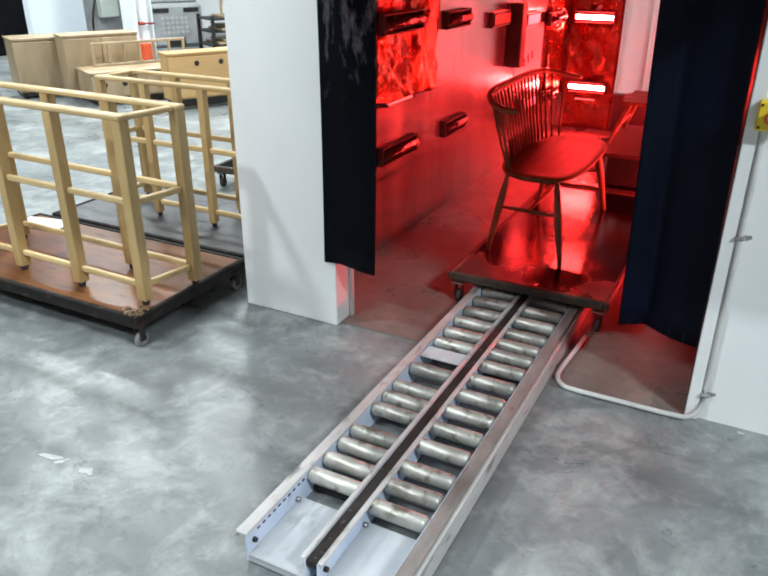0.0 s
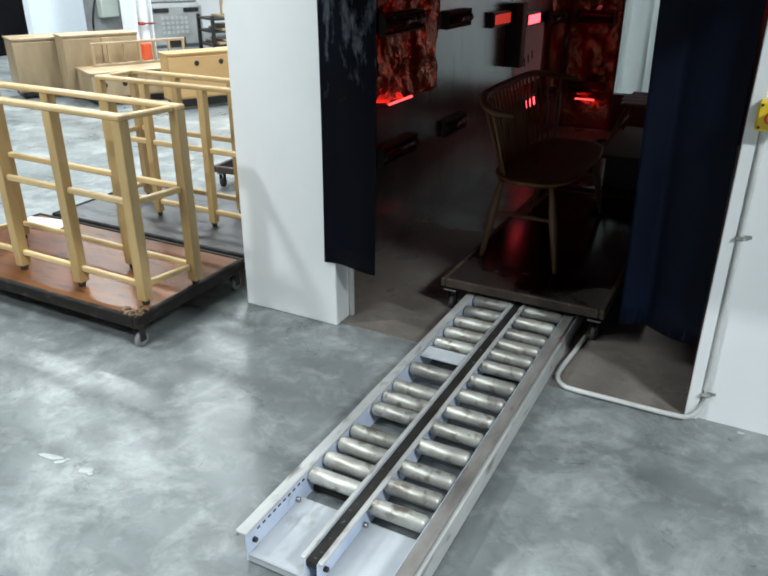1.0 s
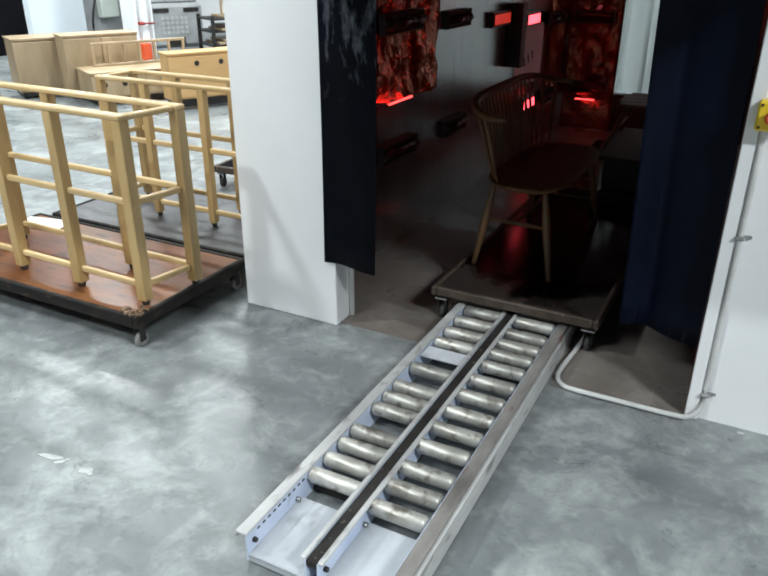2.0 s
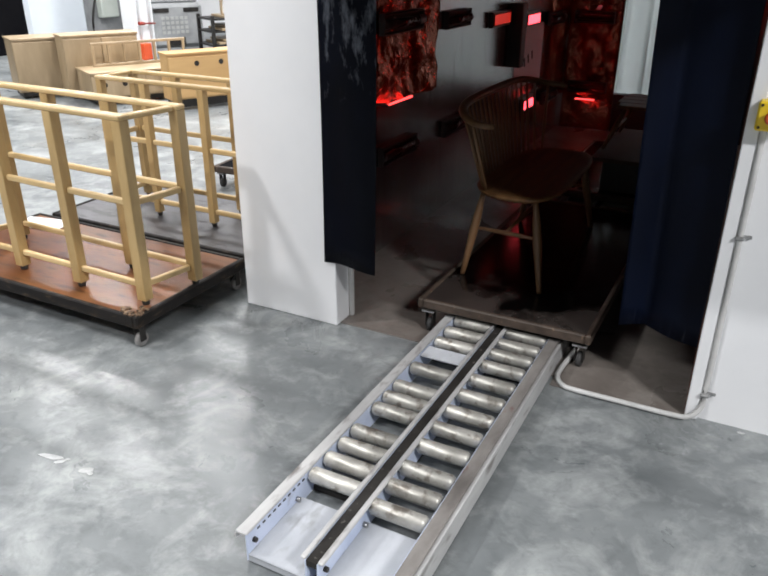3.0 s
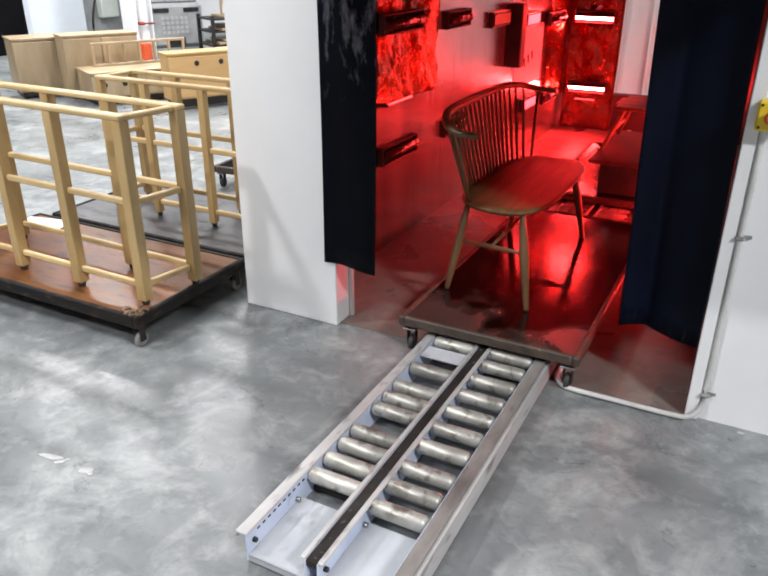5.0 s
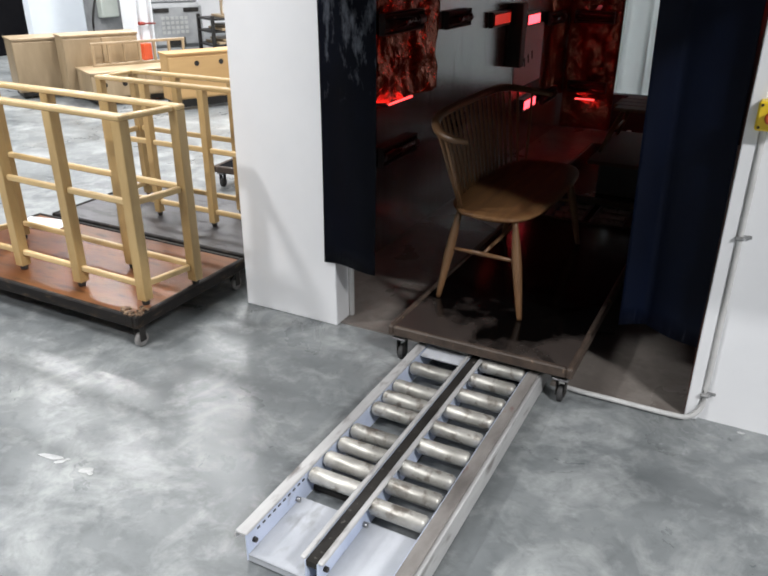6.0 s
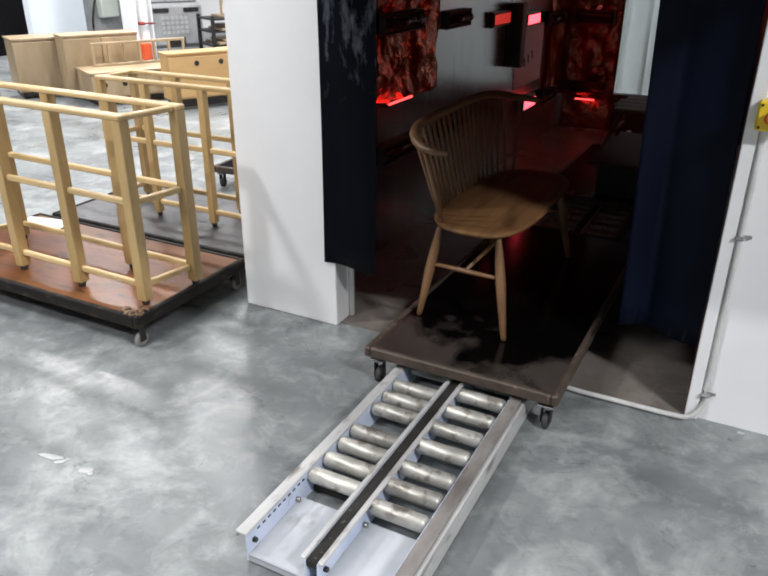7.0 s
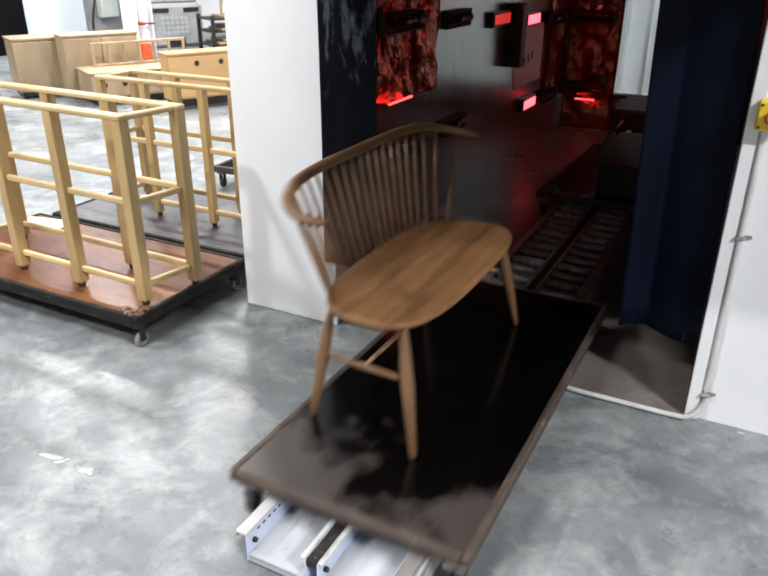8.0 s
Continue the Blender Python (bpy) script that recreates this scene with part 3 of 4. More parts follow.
def cart(m, lx, ly, top, deck, label, group, rim, wheel_top, edge=None):
    """A flat dolly: plywood deck on a steel frame with a worn rim and four casters. Its origin is on the floor under the middle."""
    t = thing("platform_cart", m, label, "cart", group)
    slab("deck", (lx - 0.03, ly - 0.03, 0.02), (0, 0, top - 0.010), deck, t, bevel=0.003)
    for s in (-1, 1):
        slab("frame_rail", (0.025, ly, rim), (s * (lx / 2 - 0.0125), 0, top - rim / 2 + 0.006), edge or DECK_EDGE, t, bevel=0.006)
        slab("frame_rail", (lx - 0.05, 0.025, rim), (0, s * (ly / 2 - 0.0125), top - rim / 2 + 0.006), edge or DECK_EDGE, t, bevel=0.006)
        slab("cross_member", (lx - 0.06, 0.05, 0.03), (0, s * ly * 0.3, top - 0.036), BLACK_STEEL, t)
    for sx in (-1, 1):
        for sy in (-1, 1):
            caster(t, sx * (lx / 2 - 0.045), sy * (ly / 2 - 0.045), wheel_top, GREY_WHEEL if edge else RUBBER)
    return t


# ---- the long bench ----
def bench(parentless_pose):
    """A spindle-back loveseat: a long elliptical-cornered seat, turned splayed legs, stretchers, and a bowed rail on spindles.
    Its length runs along y, its back is on -x; the origin lies on the deck below the seat's middle."""
    t = thing("spindle_bench", parentless_pose, "brown wooden spindle-back bench with turned splayed legs on a cart", "bench")
    L, D, zs, th = 1.0, 0.44, 0.435, 0.036
    bm = bmesh.new()
    n = 72
    def outline(scale_, k):
        """Fuller corners in front than behind, where the seat sweeps round."""
        a = 2 * math.pi * k / n
        ca, sa = math.cos(a), math.sin(a)
        px = math.copysign(abs(ca) ** (0.55 if ca > 0 else 0.85), ca) * D / 2 * scale_
        py = math.copysign(abs(sa) ** 0.62, sa) * (L / 2 - D / 2 * (1 - scale_))
        return px, py
    levels = [(0.80, zs - th), (0.97, zs - th * 0.55), (1.0, zs - th * 0.28), (0.985, zs - 0.004), (0.93, zs), (0.7, zs - 0.006), (0.35, zs - 0.010)]
    rings = []
    for sc, z in levels:
        rings.append([bm.verts.new((*outline(sc, k), z)) for k in range(n)])
    for a, b in zip(rings, rings[1:]):
        for k in range(n):
            f = bm.faces.new((a[k], a[(k + 1) % n], b[(k + 1) % n], b[k]))
            f.smooth = True
    bm.faces.new(rings[0][::-1])
    bm.faces.new(rings[-1])
    part("seat", bm, ASH, t)
    leg_profile = [(0, 0.010), (0.03, 0.012), (0.25, 0.016), (0.55, 0.021), (0.75, 0.019), (0.95, 0.013), (1, 0.012)]
    feet = {}
    for sx in (-1, 1):
        for sy in (-1, 1):
            foot = (0.20 * sx, (0.505 if sx > 0 else 0.455) * sy, 0.0)
            head = (0.125 * sx, 0.435 * sy, zs - 0.025)
            feet[sx, sy] = (Vector(foot), Vector(head))
            part("leg", rod(bmesh.new(), foot, head, leg_profile), ASH_TURNED, t)
    st = [(0, 0.007), (0.5, 0.011), (1, 0.007)]
    mids = []
    for sy in (-1, 1):
        a = feet[-1, sy][0].lerp(feet[-1, sy][1], 0.60)
        b = feet[1, sy][0].lerp(feet[1, sy][1], 0.60)
        part("stretcher", rod(bmesh.new(), a, b, st, 10), ASH_TURNED, t)
        mids.append((a + b) / 2)
    part("long_stretcher", rod(bmesh.new(), mids[0], mids[1], st, 10), ASH_TURNED, t)
    # bowed back rail
    RAIL_Z, HALF = 0.805, 0.595
    def rail_at(s):
        """s from -1 to 1 along the bow: a shallow arc behind, swept forward and down at the ends."""
        a = s * math.pi / 2
        y = math.copysign(HALF * abs(math.sin(a)) ** 0.80, s)
        return Vector((-0.268 + 0.19 * (1 - math.cos(a)) ** 1.5, y, RAIL_Z - 0.045 * abs(math.sin(a)) ** 5))
    path = [rail_at(-1 + 2 * i / 72) for i in range(73)]
    path = [path[0] + Vector((0.035, 0.012, -0.004))] + path + [path[-1] + Vector((0.035, -0.012, -0.004))]
    rad = [0.013] + [0.017 + 0.004 * math.sin(math.pi * i / 72) for i in range(73)] + [0.013]
    part("back_rail", tube(bmesh.new(), path, rad, 10, 0.85), ASH_TURNED, t)
    count = 21
    for i in range(count):
        y = -0.975 + 1.95 * i / (count - 1)
        top = rail_at(math.asin(abs(y) ** (1 / 0.80)) * 2 / math.pi * (1 if y > 0 else -1))
        fy = top.y * 0.76
        inset = (1 - min(0.999, abs(fy) / (L / 2)) ** (1 / 0.31)) ** 0.425
        foot = Vector((-D / 2 * inset + 0.03, fy, zs - 0.012))
        part("spindle", rod(bmesh.new(), foot, top, [(0, 0.006), (0.4, 0.009), (1, 0.006)], 8), ASH_TURNED, t)
    return t


CART_LEN = 1.70
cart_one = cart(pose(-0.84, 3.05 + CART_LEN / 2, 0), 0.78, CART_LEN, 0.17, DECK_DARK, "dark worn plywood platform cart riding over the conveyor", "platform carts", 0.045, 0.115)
bench_one = bench(pose(-0.96, 3.05 + 0.82, 0.17))


# ---- waiting carts with frames ----
def leg_frame(m, legs, depth, height, label, leg_w=0.058, skew=0.0):
    """A pale wooden underframe: square legs in two rows with three levels of rails. Runs along x, origin at the first front leg's foot."""
    t = thing("table_underframe", m, label, "frame", "wooden frames")
    a, b = legs[0], legs[-1]
    for x in legs:
        for y in (0, depth):
            bm = bmesh.new()
            k = skew * y / depth
            box(bm, (leg_w, leg_w, height - 0.024), (x + k, y, 0.024 + (height - 0.024) / 2), bevel=0.003)
            part("foot", rod(bmesh.new(), (x + k, y, 0.0), (x + k, y, 0.0245), [(0, leg_w * 0.32), (0.6, leg_w * 0.36), (1, leg_w * 0.36)], 12), RUBBER, t, "dark round plastic foot")
            part("leg", bm, BEECH, t)
    for y in (0, depth):
        k = skew * y / depth
        slab("top_rail", (abs(b - a) + leg_w + 0.004, leg_w + 0.004, 0.022), ((a + b) / 2 + k, y, height + 0.010), BEECH_RAIL, t, bevel=0.005)
        for z in (height * 0.575, height * 0.115):
            for x0, x1 in zip(legs, legs[1:]):
                slab("rail", (abs(x1 - x0) - leg_w, 0.022, 0.028), ((x0 + x1) / 2 + k, y, z), BEECH_RAIL, t, bevel=0.005)
    turn = -math.degrees(math.atan2(skew, depth))
    for x in (a, b):
        slab("end_rail", (leg_w * 0.8, depth - leg_w - 0.002, 0.022), (x + skew / 2, depth / 2, height + 0.008), BEECH_RAIL, t, bevel=0.005, rot=(0, 0, turn))
        for z in (height * 0.575, height * 0.115):
            slab("rail", (0.022, depth - leg_w, 0.028), (x + skew / 2, depth / 2, z), BEECH_RAIL, t, bevel=0.005, rot=(0, 0, turn))
    return t


brown_cart = cart(pose(-2.975, 2.345, 0), 1.52, 0.76, 0.165, DECK_BROWN, "reddish brown plywood platform cart with worn black edges", "platform carts", 0.06, 0.115, BLACK_RIM)
FRAYED = material("frayed_plywood", (0.10, 0.055, 0.03), (0.26, 0.17, 0.10), rough=0.8, scale=40.0, bump=0.5, spots=(0.03, 0.02, 0.015), spot_at=0.55)
bm = bmesh.new()
for k in range(14):
    fx, fy = 0.742 - 0.05 * noise.noise((k * 1.7, 3, 1)) - 0.006 * k * (k % 2), -0.362 + 0.05 * noise.noise((k * 2.3, 8, 5)) + 0.006 * k * ((k + 1) % 2)
    box(bm, (0.022 + 0.012 * (k % 3), 0.012 + 0.008 * (k % 2), 0.007), (min(fx, 0.752), max(fy, -0.372), 0.1715 + 0.0006 * k), (4 * (k % 4) - 6, 3 * (k % 3), 37 * k), 0.0015)
part("frayed_corner", bm, FRAYED, brown_cart, "splintered tan plywood corner")
leg_frame(pose(-2.285, 2.10, 0.165, 0, 0, -1.0), [0, -0.408, -0.816, -1.224], 0.275, 0.818, "pale beech furniture underframe standing on a cart", 0.051, 0.045)
cart(pose(-2.92, 3.12, 0, 0, 0, 0), 1.5, 0.74, 0.165, DECK_GREY, "grey plywood platform cart with a dark worn rim", "platform carts", 0.05, 0.11, BLACK_RIM)
leg_frame(pose(-2.26, 3.04, 0.165, 0, 0, 0), [0, -0.41, -0.82, -1.15], 0.25, 0.765, "pale beech furniture underframe standing on a grey cart", 0.042)
sheet = tagged(part("paper_sheet", box(bmesh.new(), (0.30, 0.16, 0.004), (0, 0, 0.002), bevel=0.001), SHEET_WHITE), "white paper sheet lying on the brown cart", "paper")
sheet.matrix_world = pose(-3.56, 2.60, 0.168, 0, 0, 12)


# ---- things by the booth ----
def conduit():
    t = thing("conduit", pose(0, 0, 0), "grey plastic conduit running down the wall and along the floor", "conduit")
    path = [(0.006, FACE - 0.018, 1.14 - 0.05 * k) for k in range(22)]
    path += [(0.006 - 0.07 * (1 - math.cos(a)), FACE - 0.018 - 0.03 * math.sin(a), 0.085 - 0.07 * math.sin(a)) for a in (math.pi / 2 * k / 6 for k in range(1, 7))]
    path += [(-0.12 - 0.036 * k, FACE - 0.050, 0.0145) for k in range(10)]
    path += [(-0.47 - 0.08 * math.sin(a), FACE - 0.05 + 0.10 * (1 - math.cos(a)), 0.0145) for a in (math.pi / 2 * k / 6 for k in range(1, 7))]
    path += [(-0.55 + 0.004 * k, FACE + 0.05 + 0.05 * k, 0.0205) for k in range(1, 8)]
    part("pipe", tube(bmesh.new(), path, 0.0105, 10), PVC, t)
    for z in (0.735, 0.115):
        c = slab("saddle_clip", (0.06, 0.004, 0.012), (0.012, FACE - 0.002, z), CASTER_STEEL, t, bevel=0.001)
        slab("strap", (0.031, 0.031, 0.013), (0.006, FACE - 0.0185, z), CASTER_STEEL, c, bevel=0.004)
        for x in (-0.014, 0.038):
            part("screw", rod(bmesh.new(), (x, FACE - 0.003, z), (x, FACE - 0.009, z), [(0, 0.005), (1, 0.004)], 8), CASTER_STEEL, c)


conduit()
setting("trim_jamb", (0.044, 0.02, 3.0), (-0.027, FACE - 0.010, 1.5), WHITE_PAINT, "white jamb trim at the booth opening", "trim", 0.003)
# Thin strip whose dark red stands for booth light leaking at the jamb.
setting("trim_red_light", (0.006, 0.09, 1.45), (-0.051, FACE + 0.06, 0.73), material("dark_red_light_strip", (0.05, 0.014, 0.01), (0.10, 0.03, 0.015), rough=0.6, scale=9), "thin jamb strip coloured red for light leaking from the booth", "trim")
setting("trim_column_corner", (0.016, 0.02, 3.0), (-1.579, FACE + 0.125, 1.5), PVC, "grey corner trim of the booth column", "trim")


def stop_button():
    t = thing("stop_button", pose(0.022, FACE - 0.0, 1.145), "yellow emergency stop box with an orange push button on the wall", "switch")
    slab("housing", (0.09, 0.07, 0.09), (0, -0.035, 0), YELLOW, t, bevel=0.006)
    part("button", rod(bmesh.new(), (0, -0.07, 0), (0, -0.10, 0), [(0, 0.014), (0.4, 0.014), (0.45, 0.022), (0.85, 0.022), (1, 0.016)], 16), ORANGE, t, "orange mushroom button")
    for x in (-0.034, 0.034):
        for z in (-0.034, 0.034):
            part("screw", rod(bmesh.new(), (x, -0.069, z), (x, -0.073, z), [(0, 0.005), (1, 0.004)], 8), BLACK_STEEL, t)


stop_button()


def strip_curtain():
    t = thing("strip_curtain", pose(0, 7.55, 0), "cloudy white plastic strip curtain at the booth exit", "curtain")
    slab("hanging_rail", (1.75, 0.06, 0.06), (-0.56, -0.05, 2.93), GREY_PAINT, t)
    slab("bracket", (0.05, 0.10, 0.06), (-0.56, -0.09, 2.87), GREY_PAINT, t)
    for k in range(7):
        bm = bmesh.new()
        g = []
        for j in range(13):
            v = j / 12
            g.append([bm.verts.new((-1.36 + 0.22 * k + 0.25 * u, 0.02 * (k % 2) + 0.02 * math.sin(3 * u + 2 * v + k), 0.03 + 2.87 * v)) for u in (0, 0.25, 0.5, 0.75, 1)])
        for j in range(12):
            for i in range(4):
                f = bm.faces.new((g[j][i], g[j][i + 1], g[j + 1][i + 1], g[j + 1][i]))
                f.smooth = True
        bmesh.ops.solidify(bm, geom=bm.faces[:], thickness=0.004)
        part("strip", bm, STRIP, t)


strip_curtain()


def side_table_thing(m):
    t = thing("side_table", m, "low wooden side table with planked top and splayed legs", "table")
    for k in range(4):
        slab("plank", (0.52 - 0.05 * abs(k - 1.5), 0.125, 0.022), (0, -0.192 + 0.128 * k, 0.279), ASH, t, bevel=0.006)
    for sx in (-1, 1):
        for sy in (-1, 1):
            part("leg", rod(bmesh.new(), (0.27 * sx, 0.29 * sy, 0), (0.17 * sx, 0.16 * sy, 0.27), [(0, 0.011), (0.5, 0.018), (1, 0.014)]), ASH_TURNED, t)
        part("stretcher", rod(bmesh.new(), (0.225 * sx, -0.231, 0.12), (0.225 * sx, 0.231, 0.12), [(0, 0.008), (0.5, 0.011), (1, 0.008)], 10), ASH_TURNED, t)
    return t


def riser_box(m):
    """A dark crate with an overhanging board as its lid."""
    t = thing("riser_crate", m, "dark low crate with a brown board lid on a cart", "crate")
    slab("body", (0.46, 0.86, 0.20), (0, 0, 0.10), BLACK_STEEL, t, bevel=0.006)
    slab("lid", (0.60, 0.96, 0.025), (0, 0, 0.2125), CRATE_BOARD, t, bevel=0.004)
    return t


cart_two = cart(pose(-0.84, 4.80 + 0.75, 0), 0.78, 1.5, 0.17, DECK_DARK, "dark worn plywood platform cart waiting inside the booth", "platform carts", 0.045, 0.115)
crate = riser_box(pose(-0.65, 4.80 + 0.55, 0.17))
side_table = side_table_thing(pose(-0.655, 4.80 + 0.60, 0.395))

# scraps of tape on the floor
for x, y, sx, sy, a in ((-1.965, 1.283, 0.045, 0.012, 15), (-1.915, 1.279, 0.022, 0.009, 50), (-1.80, 1.287, 0.026, 0.013, 40), (-1.775, 1.281, 0.012, 0.008, 5), (-1.90, 1.30, 0.010, 0.006, 10), (0.15, 2.553, 0.014, 0.008, 10)):
    bm = bmesh.new()
    vs = [bm.verts.new((sx * (1 + 0.3 * noise.noise((k * 3.1, x * 9, y))) * math.cos(k * math.pi / 5), sy * (1 + 0.5 * noise.noise((k * 2.3, y * 7, x))) * math.sin(k * math.pi / 5), 0)) for k in range(10)]
    low = [bm.verts.new((v.co.x * 1.03, v.co.y * 1.03, -0.0022)) for v in vs]
    bm.faces.new(vs)
    bm.faces.new(low[::-1])
    for k in range(10):
        bm.faces.new((vs[k], low[k], low[(k + 1) % 10], vs[(k + 1) % 10]))
    ob = tagged(part("tape_scrap", bm, PAPER), "torn scrap of white tape stuck to the concrete", "tape", "tape scraps")
    ob.matrix_world = pose(x, y, 0.0025, 0, 0, a)

# ---- the far side of the hall ----
def case_piece(name, corner, length, depth, z0, z1, mat, label, holes=(), drawers=0):
    """A veneered carcass on a dark plinth: body, top, fronts with round finger holes. Origin below its near corner; the front looks along +x, its length runs along y."""
    t = thing(name, pose(corner[0], corner[1], 0, 0, 0, -27), label, "cabinet", "cabinets in the hall")
    w, d, h = depth, length, z1 - z0
    slab("plinth", (w - 0.06, d - 0.06, z0 - 0.03), (-w / 2, d / 2, 0.03 + (z0 - 0.03) / 2), BLACK_STEEL, t)
    for sx in (0.1, w - 0.1):
        for sy in (0.1, d - 0.1):
            part("caster", rod(bmesh.new(), (-sx - 0.012, sy, 0.03), (-sx + 0.012, sy, 0.03), [(0, 0.03), (1, 0.03)], 12), RUBBER, t)
    slab("body", (w, d, h - 0.02), (-w / 2, d / 2, z0 + (h - 0.02) / 2), mat, t, bevel=0.004)
    slab("top", (w + 0.03, d + 0.02, 0.024), (-w / 2, d / 2, z1 - 0.009), mat, t, bevel=0.004)
    n = max(1, drawers)
    for k in range(n):
        f = slab("front", (0.018, d / n - 0.012, h - 0.06), (0.009, d / n * (k + 0.5), z0 + h / 2 - 0.012), mat, t, bevel=0.003)
        for hy, hz in holes:
            if d / n * k <= hy < d / n * (k + 1):
                part("finger_hole", rod(bmesh.new(), (0.014, hy, z0 + hz), (0.021, hy, z0 + hz), [(0, 0.028), (1, 0.028)], 14), BLACK_STEEL, f)
    return t


case_piece("wooden_cabinet", (-7.72, 5.70), 0.95, 0.42, 0.08, 0.675, OAK, "pale oak cabinet carcass waiting in the hall")
case_piece("wooden_cabinet", (-7.22, 5.97), 0.86, 0.30, 0.08, 0.715, OAK, "tall pale oak cabinet with a light front", drawers=2)
case_piece("low_chest", (-6.65, 5.80), 1.2, 0.56, 0.08, 0.365, OAK, "low pale oak chest with round finger holes", [(0.14, 0.15), (0.36, 0.15)], 2)
case_piece("drawer_chest", (-5.71, 6.01), 1.4, 0.22, 0.12, 0.605, GOLD_VENEER, "golden oak chest with round finger holes on a dolly", [(0.32, 0.37), (0.60, 0.37)], 2)


def slat_frame():
    t = thing("slatted_headboard", pose(-6.98, 6.15, 0.368, 0, 0, -27), "pale wooden slatted headboard standing on a low chest", "headboard")
    slab("top_rail", (0.03, 1.12, 0.03), (0, 0.56, 0.25), OAK, t, bevel=0.004)
    slab("bottom_rail", (0.03, 1.12, 0.03), (0, 0.56, 0.015), OAK, t, bevel=0.004)
    for k in range(7):
        slab("slat", (0.028, 0.03, 0.205), (0, 0.02 + 0.18 * k, 0.1325), OAK, t, bevel=0.003)


slat_frame()
cart(pose(-2.99, 4.38, 0, 0, 0, 4), 1.1, 0.6, 0.16, BLACK_CLOTH, "low black steel platform cart standing empty in the hall", "platform carts", 0.05, 0.11)

setting("hall_column", (0.30, 0.386, 5.5), (-9.18, 9.12, 2.75), WHITE_PAINT, "white painted hall column", "column", 0.01)


def extinguisher_box():
    t = thing("hose_box", pose(-8.97, 9.0, 0.0), "small orange box standing at the white column", "box")
    slab("body", (0.12, 0.17, 0.25), (0, 0, 0.125), ORANGE, t, bevel=0.01)
    slab("window", (0.006, 0.04, 0.08), (0.052, -0.02, 0.17), BLACK_STEEL, t)


extinguisher_box()


def column_valve():
    t = thing("valve_pipe", pose(-9.0, 9.08, 0), "thin white pipes with a red valve on the column", "pipe")
    for y in (-0.1, 0.12):
        part("pipe", rod(bmesh.new(), (0, y, 0.0), (0, y, 3.0), [(0, 0.02), (1, 0.02)], 8), WHITE_PAINT, t)
    part("valve", rod(bmesh.new(), (0.03, -0.15, 0.55), (0.03, 0.2, 0.53), [(0, 0.026), (0.3, 0.026), (0.32, 0.013), (1, 0.013)], 10), RED_VALVE, t)


column_valve()


def locker():
    t = thing("machine_cabinet", pose(-9.85, 10.65, 0, 0, 0, -27), "grey steel machine cabinet with a perforated front", "cabinet")
    slab("body", (0.5, 0.95, 0.74), (0, 0, 0.37), GREY_PAINT, t, bevel=0.06)
    slab("head", (0.42, 0.9, 1.2), (-0.1, 0, 1.34), GREY_PAINT, t, bevel=0.03)
    for k in range(2):
        slab("display", (0.02, 0.28, 0.07), (0.255, -0.3 + 0.55 * k, 0.63), BLACK_STEEL, t)
    for j in range(4):
        for k in range(6):
            slab("vent", (0.012, 0.055, 0.05), (0.254, -0.28 + 0.085 * k, 0.26 + 0.08 * j), VENT_GREY, t)
    slab("opening", (0.012, 0.3, 0.14), (0.254, -0.05, 0.1), BLACK_STEEL, t)


locker()


def shelf_rack():
    t = thing("shelf_rack", pose(-8.45, 10.95, 0, 0, 0, -27), "low dark steel rack stacked with timber boards", "rack")
    for sx in (-1, 1):
        for sy in (-1, 1):
            slab("post", (0.05, 0.05, 0.60), (0.3 * sx, 0.75 * sy, 0.30), BLACK_STEEL, t)
    for z in (0.12, 0.34, 0.54):
        slab("shelf", (0.64, 1.54, 0.03), (0, 0, z), BLACK_STEEL, t)
    for k, z in enumerate((0.155, 0.2, 0.375, 0.42, 0.575)):
        slab("board", (0.6, 1.3 - 0.1 * (k % 2), 0.035), (0.01 * k, 0.03 * k, z), OAK, t, bevel=0.003)


def wooden_tray(m):
    """An open frame of four boards with a thin bottom, stood on its edge."""
    t = thing("wooden_tray", m, "pale wooden tray standing on its edge on the rack", "tray")
    slab("bottom", (0.012, 0.34, 0.26), (-0.03, 0, 0.13), SHEET_WHITE, t)
    for z in (0.0125, 0.2475):
        slab("side", (0.06, 0.34, 0.025), (0, 0, z), OAK, t, bevel=0.003)
    for y in (-0.1575, 0.1575):
        slab("side", (0.06, 0.025, 0.21), (0, y, 0.13), OAK, t, bevel=0.003)


wooden_tray(pose(-8.50, 10.60, 0.593, 0, 0, -27))


shelf_rack()


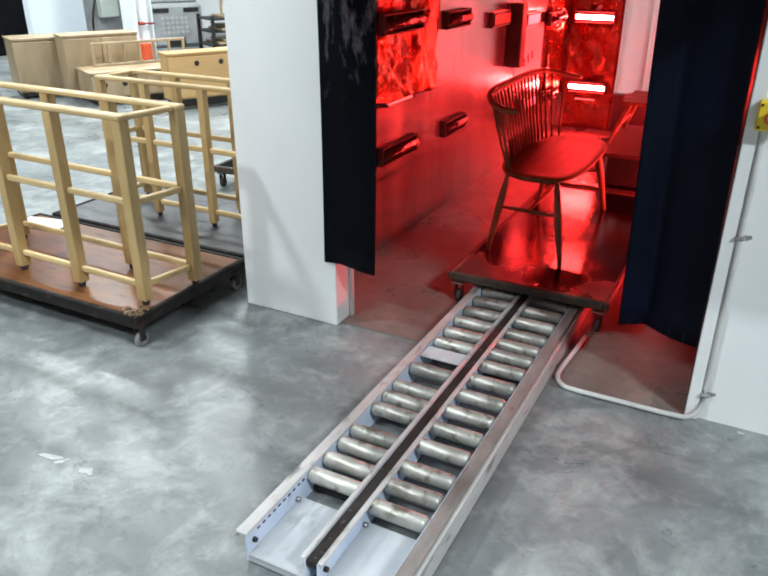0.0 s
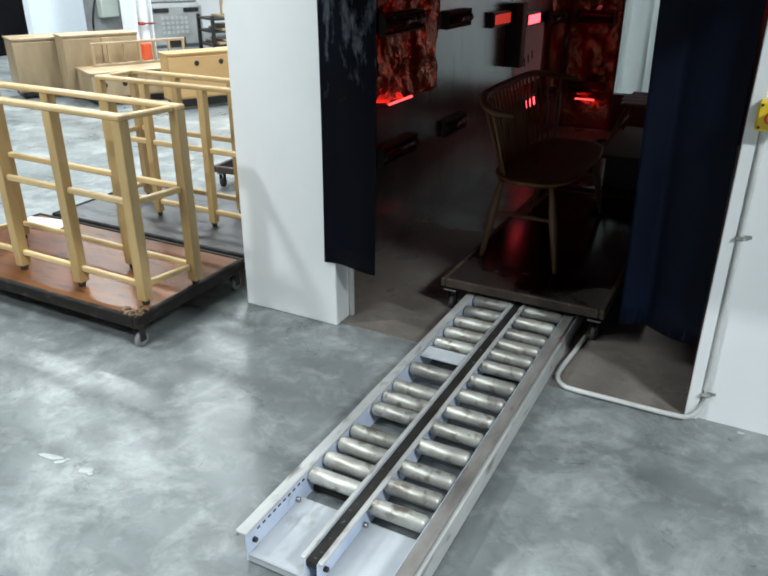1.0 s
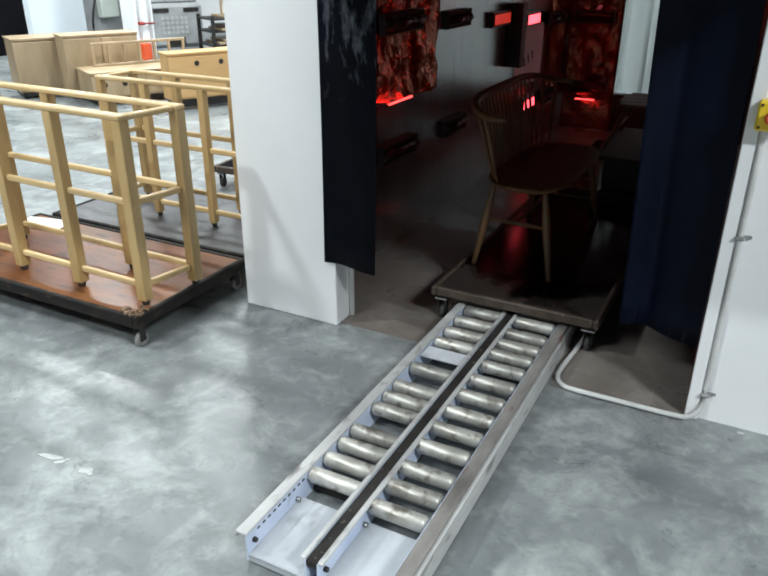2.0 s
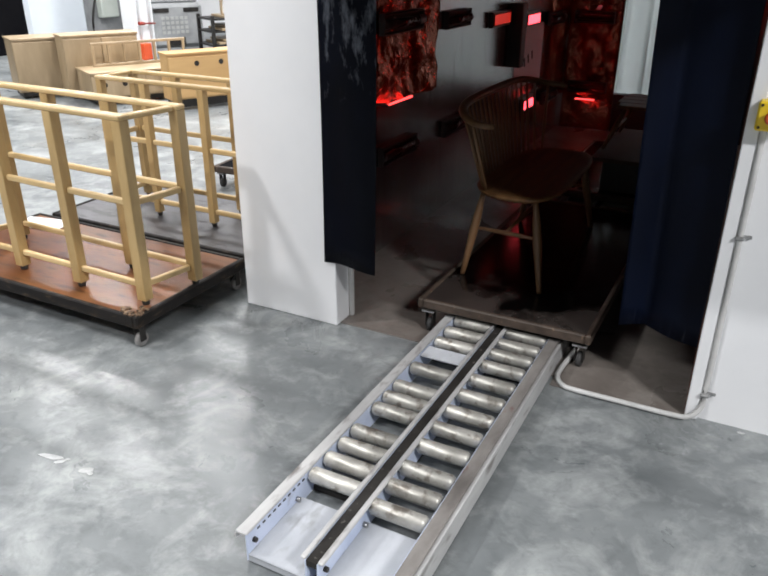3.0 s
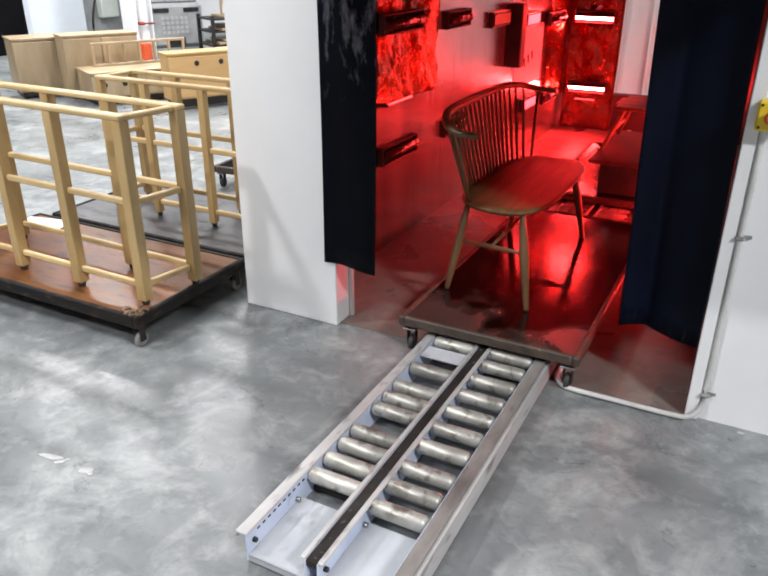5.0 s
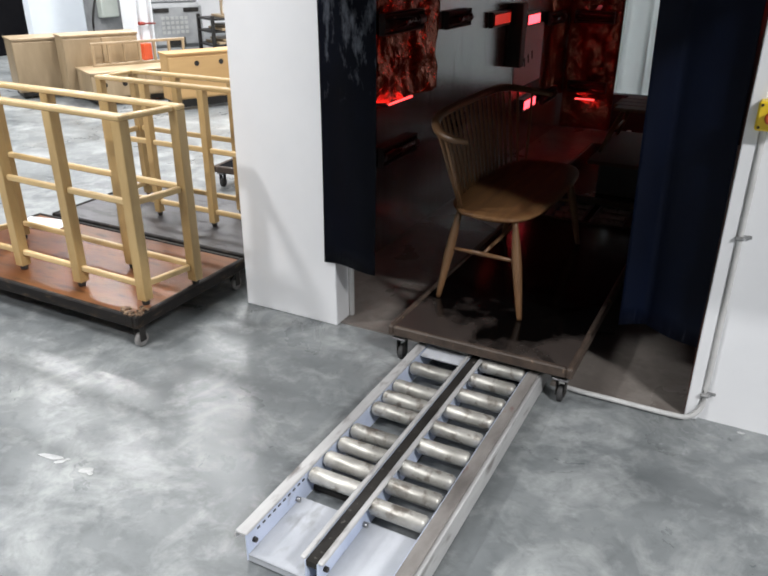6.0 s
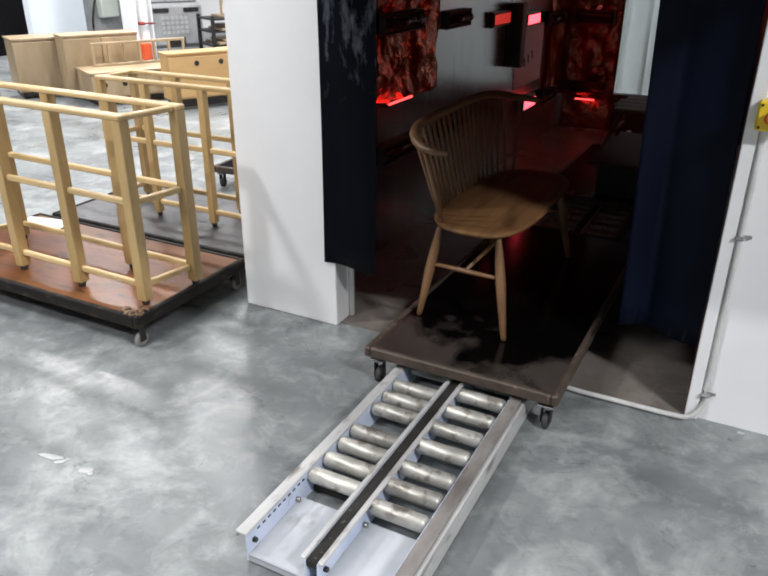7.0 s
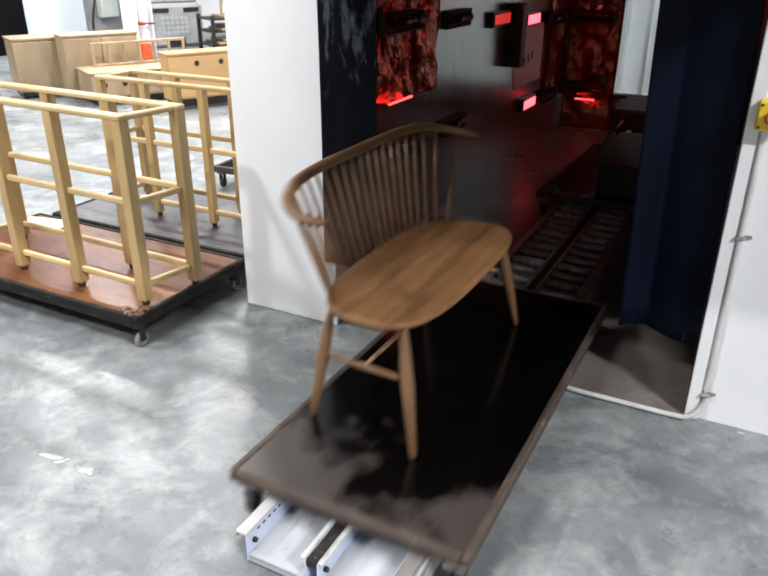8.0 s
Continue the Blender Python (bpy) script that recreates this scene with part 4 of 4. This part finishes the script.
def white_cabin():
    t = thing("spray_cabin", pose(-12.2, 9.6, 0), "white rounded sheet-metal cabin with a grey side", "cabin")
    slab("body", (1.4, 1.45, 3.2), (0, -0.05, 1.6), material("bluish_white_sheet", (0.68, 0.74, 0.80), (0.76, 0.82, 0.87), rough=0.4, scale=1.0), t, bevel=0.15)
    slab("side_panel", (0.9, 1.6, 3.0), (-0.1, 1.5, 1.5), GREY_PAINT, t, bevel=0.02)
    b = slab("switch_box", (0.16, 0.42, 0.45), (0.43, 1.35, 0.62), PALE_GREEN, t, bevel=0.02)
    part("cable", tube(bmesh.new(), [(0.42, 1.08 - 0.14 * math.sin(k / 9 * 2.2), 0.75 - 0.085 * k) for k in range(9)], 0.02, 8), BLACK_STEEL, b)


white_cabin()
tagged(slab("black_partition", (0.12, 3.4, 3.2), (-11.4, 7.05, 1.6), BLACK_CLOTH, bevel=0.01), "black sheeting partition in the hall", "partition")


def motions():
    # the cart and its bench roll out, slowly at first and fast at the end
    for ob, off_x, off_y, z in ((cart_one, -0.84, CART_LEN / 2, 0.0), (bench_one, -0.96, 0.82, 0.17)):
        rows = []
        for t, y in ((0, 3.05), (0.5, 3.01), (1.0, 2.96), (1.5, 2.915), (2.0, 2.85), (2.5, 2.775), (3.0, 2.70), (3.5, 2.645), (4.0, 2.595), (4.5, 2.55), (5.0, 2.505),
                     (5.5, 2.455), (6.0, 2.405), (6.5, 2.345), (7.0, 2.20), (7.5, 2.06), (7.7, 1.93), (7.8, 1.79), (7.9, 1.60), (8.0, 1.35)):
            rows.append((t, pose(off_x, y + off_y, z)))
        walk(ob, rows)
    # the next cart creeps after it
    for ob, off_x, off_y, z in ((cart_two, -0.84, 0.75, 0.0), (crate, -0.65, 0.55, 0.17), (side_table, -0.655, 0.60, 0.395)):
        walk(ob, [(t, pose(off_x, y + off_y, z)) for t, y in ((0, 4.80), (1.5, 4.72), (3.0, 4.65), (4.5, 4.60), (6.0, 4.56), (7.0, 4.54), (8.0, 4.53))])
    # the heater tubes roll their glowing half towards the wall and back, standing for the heaters dimming
    for q in TURNING:
        walk(q, [(t, Matrix.Translation(q.location) @ Matrix.Rotation(radians(a), 4, "X")) for t, a in
                 ((0, 0), (0.3, 8), (0.4, 62), (0.5, 115), (0.6, 160), (0.8, 180), (4.75, 180), (4.9, 115), (5.0, 50), (5.1, 0), (5.45, 5), (5.6, 70), (5.75, 130), (5.95, 180), (8.0, 180))])


motions()
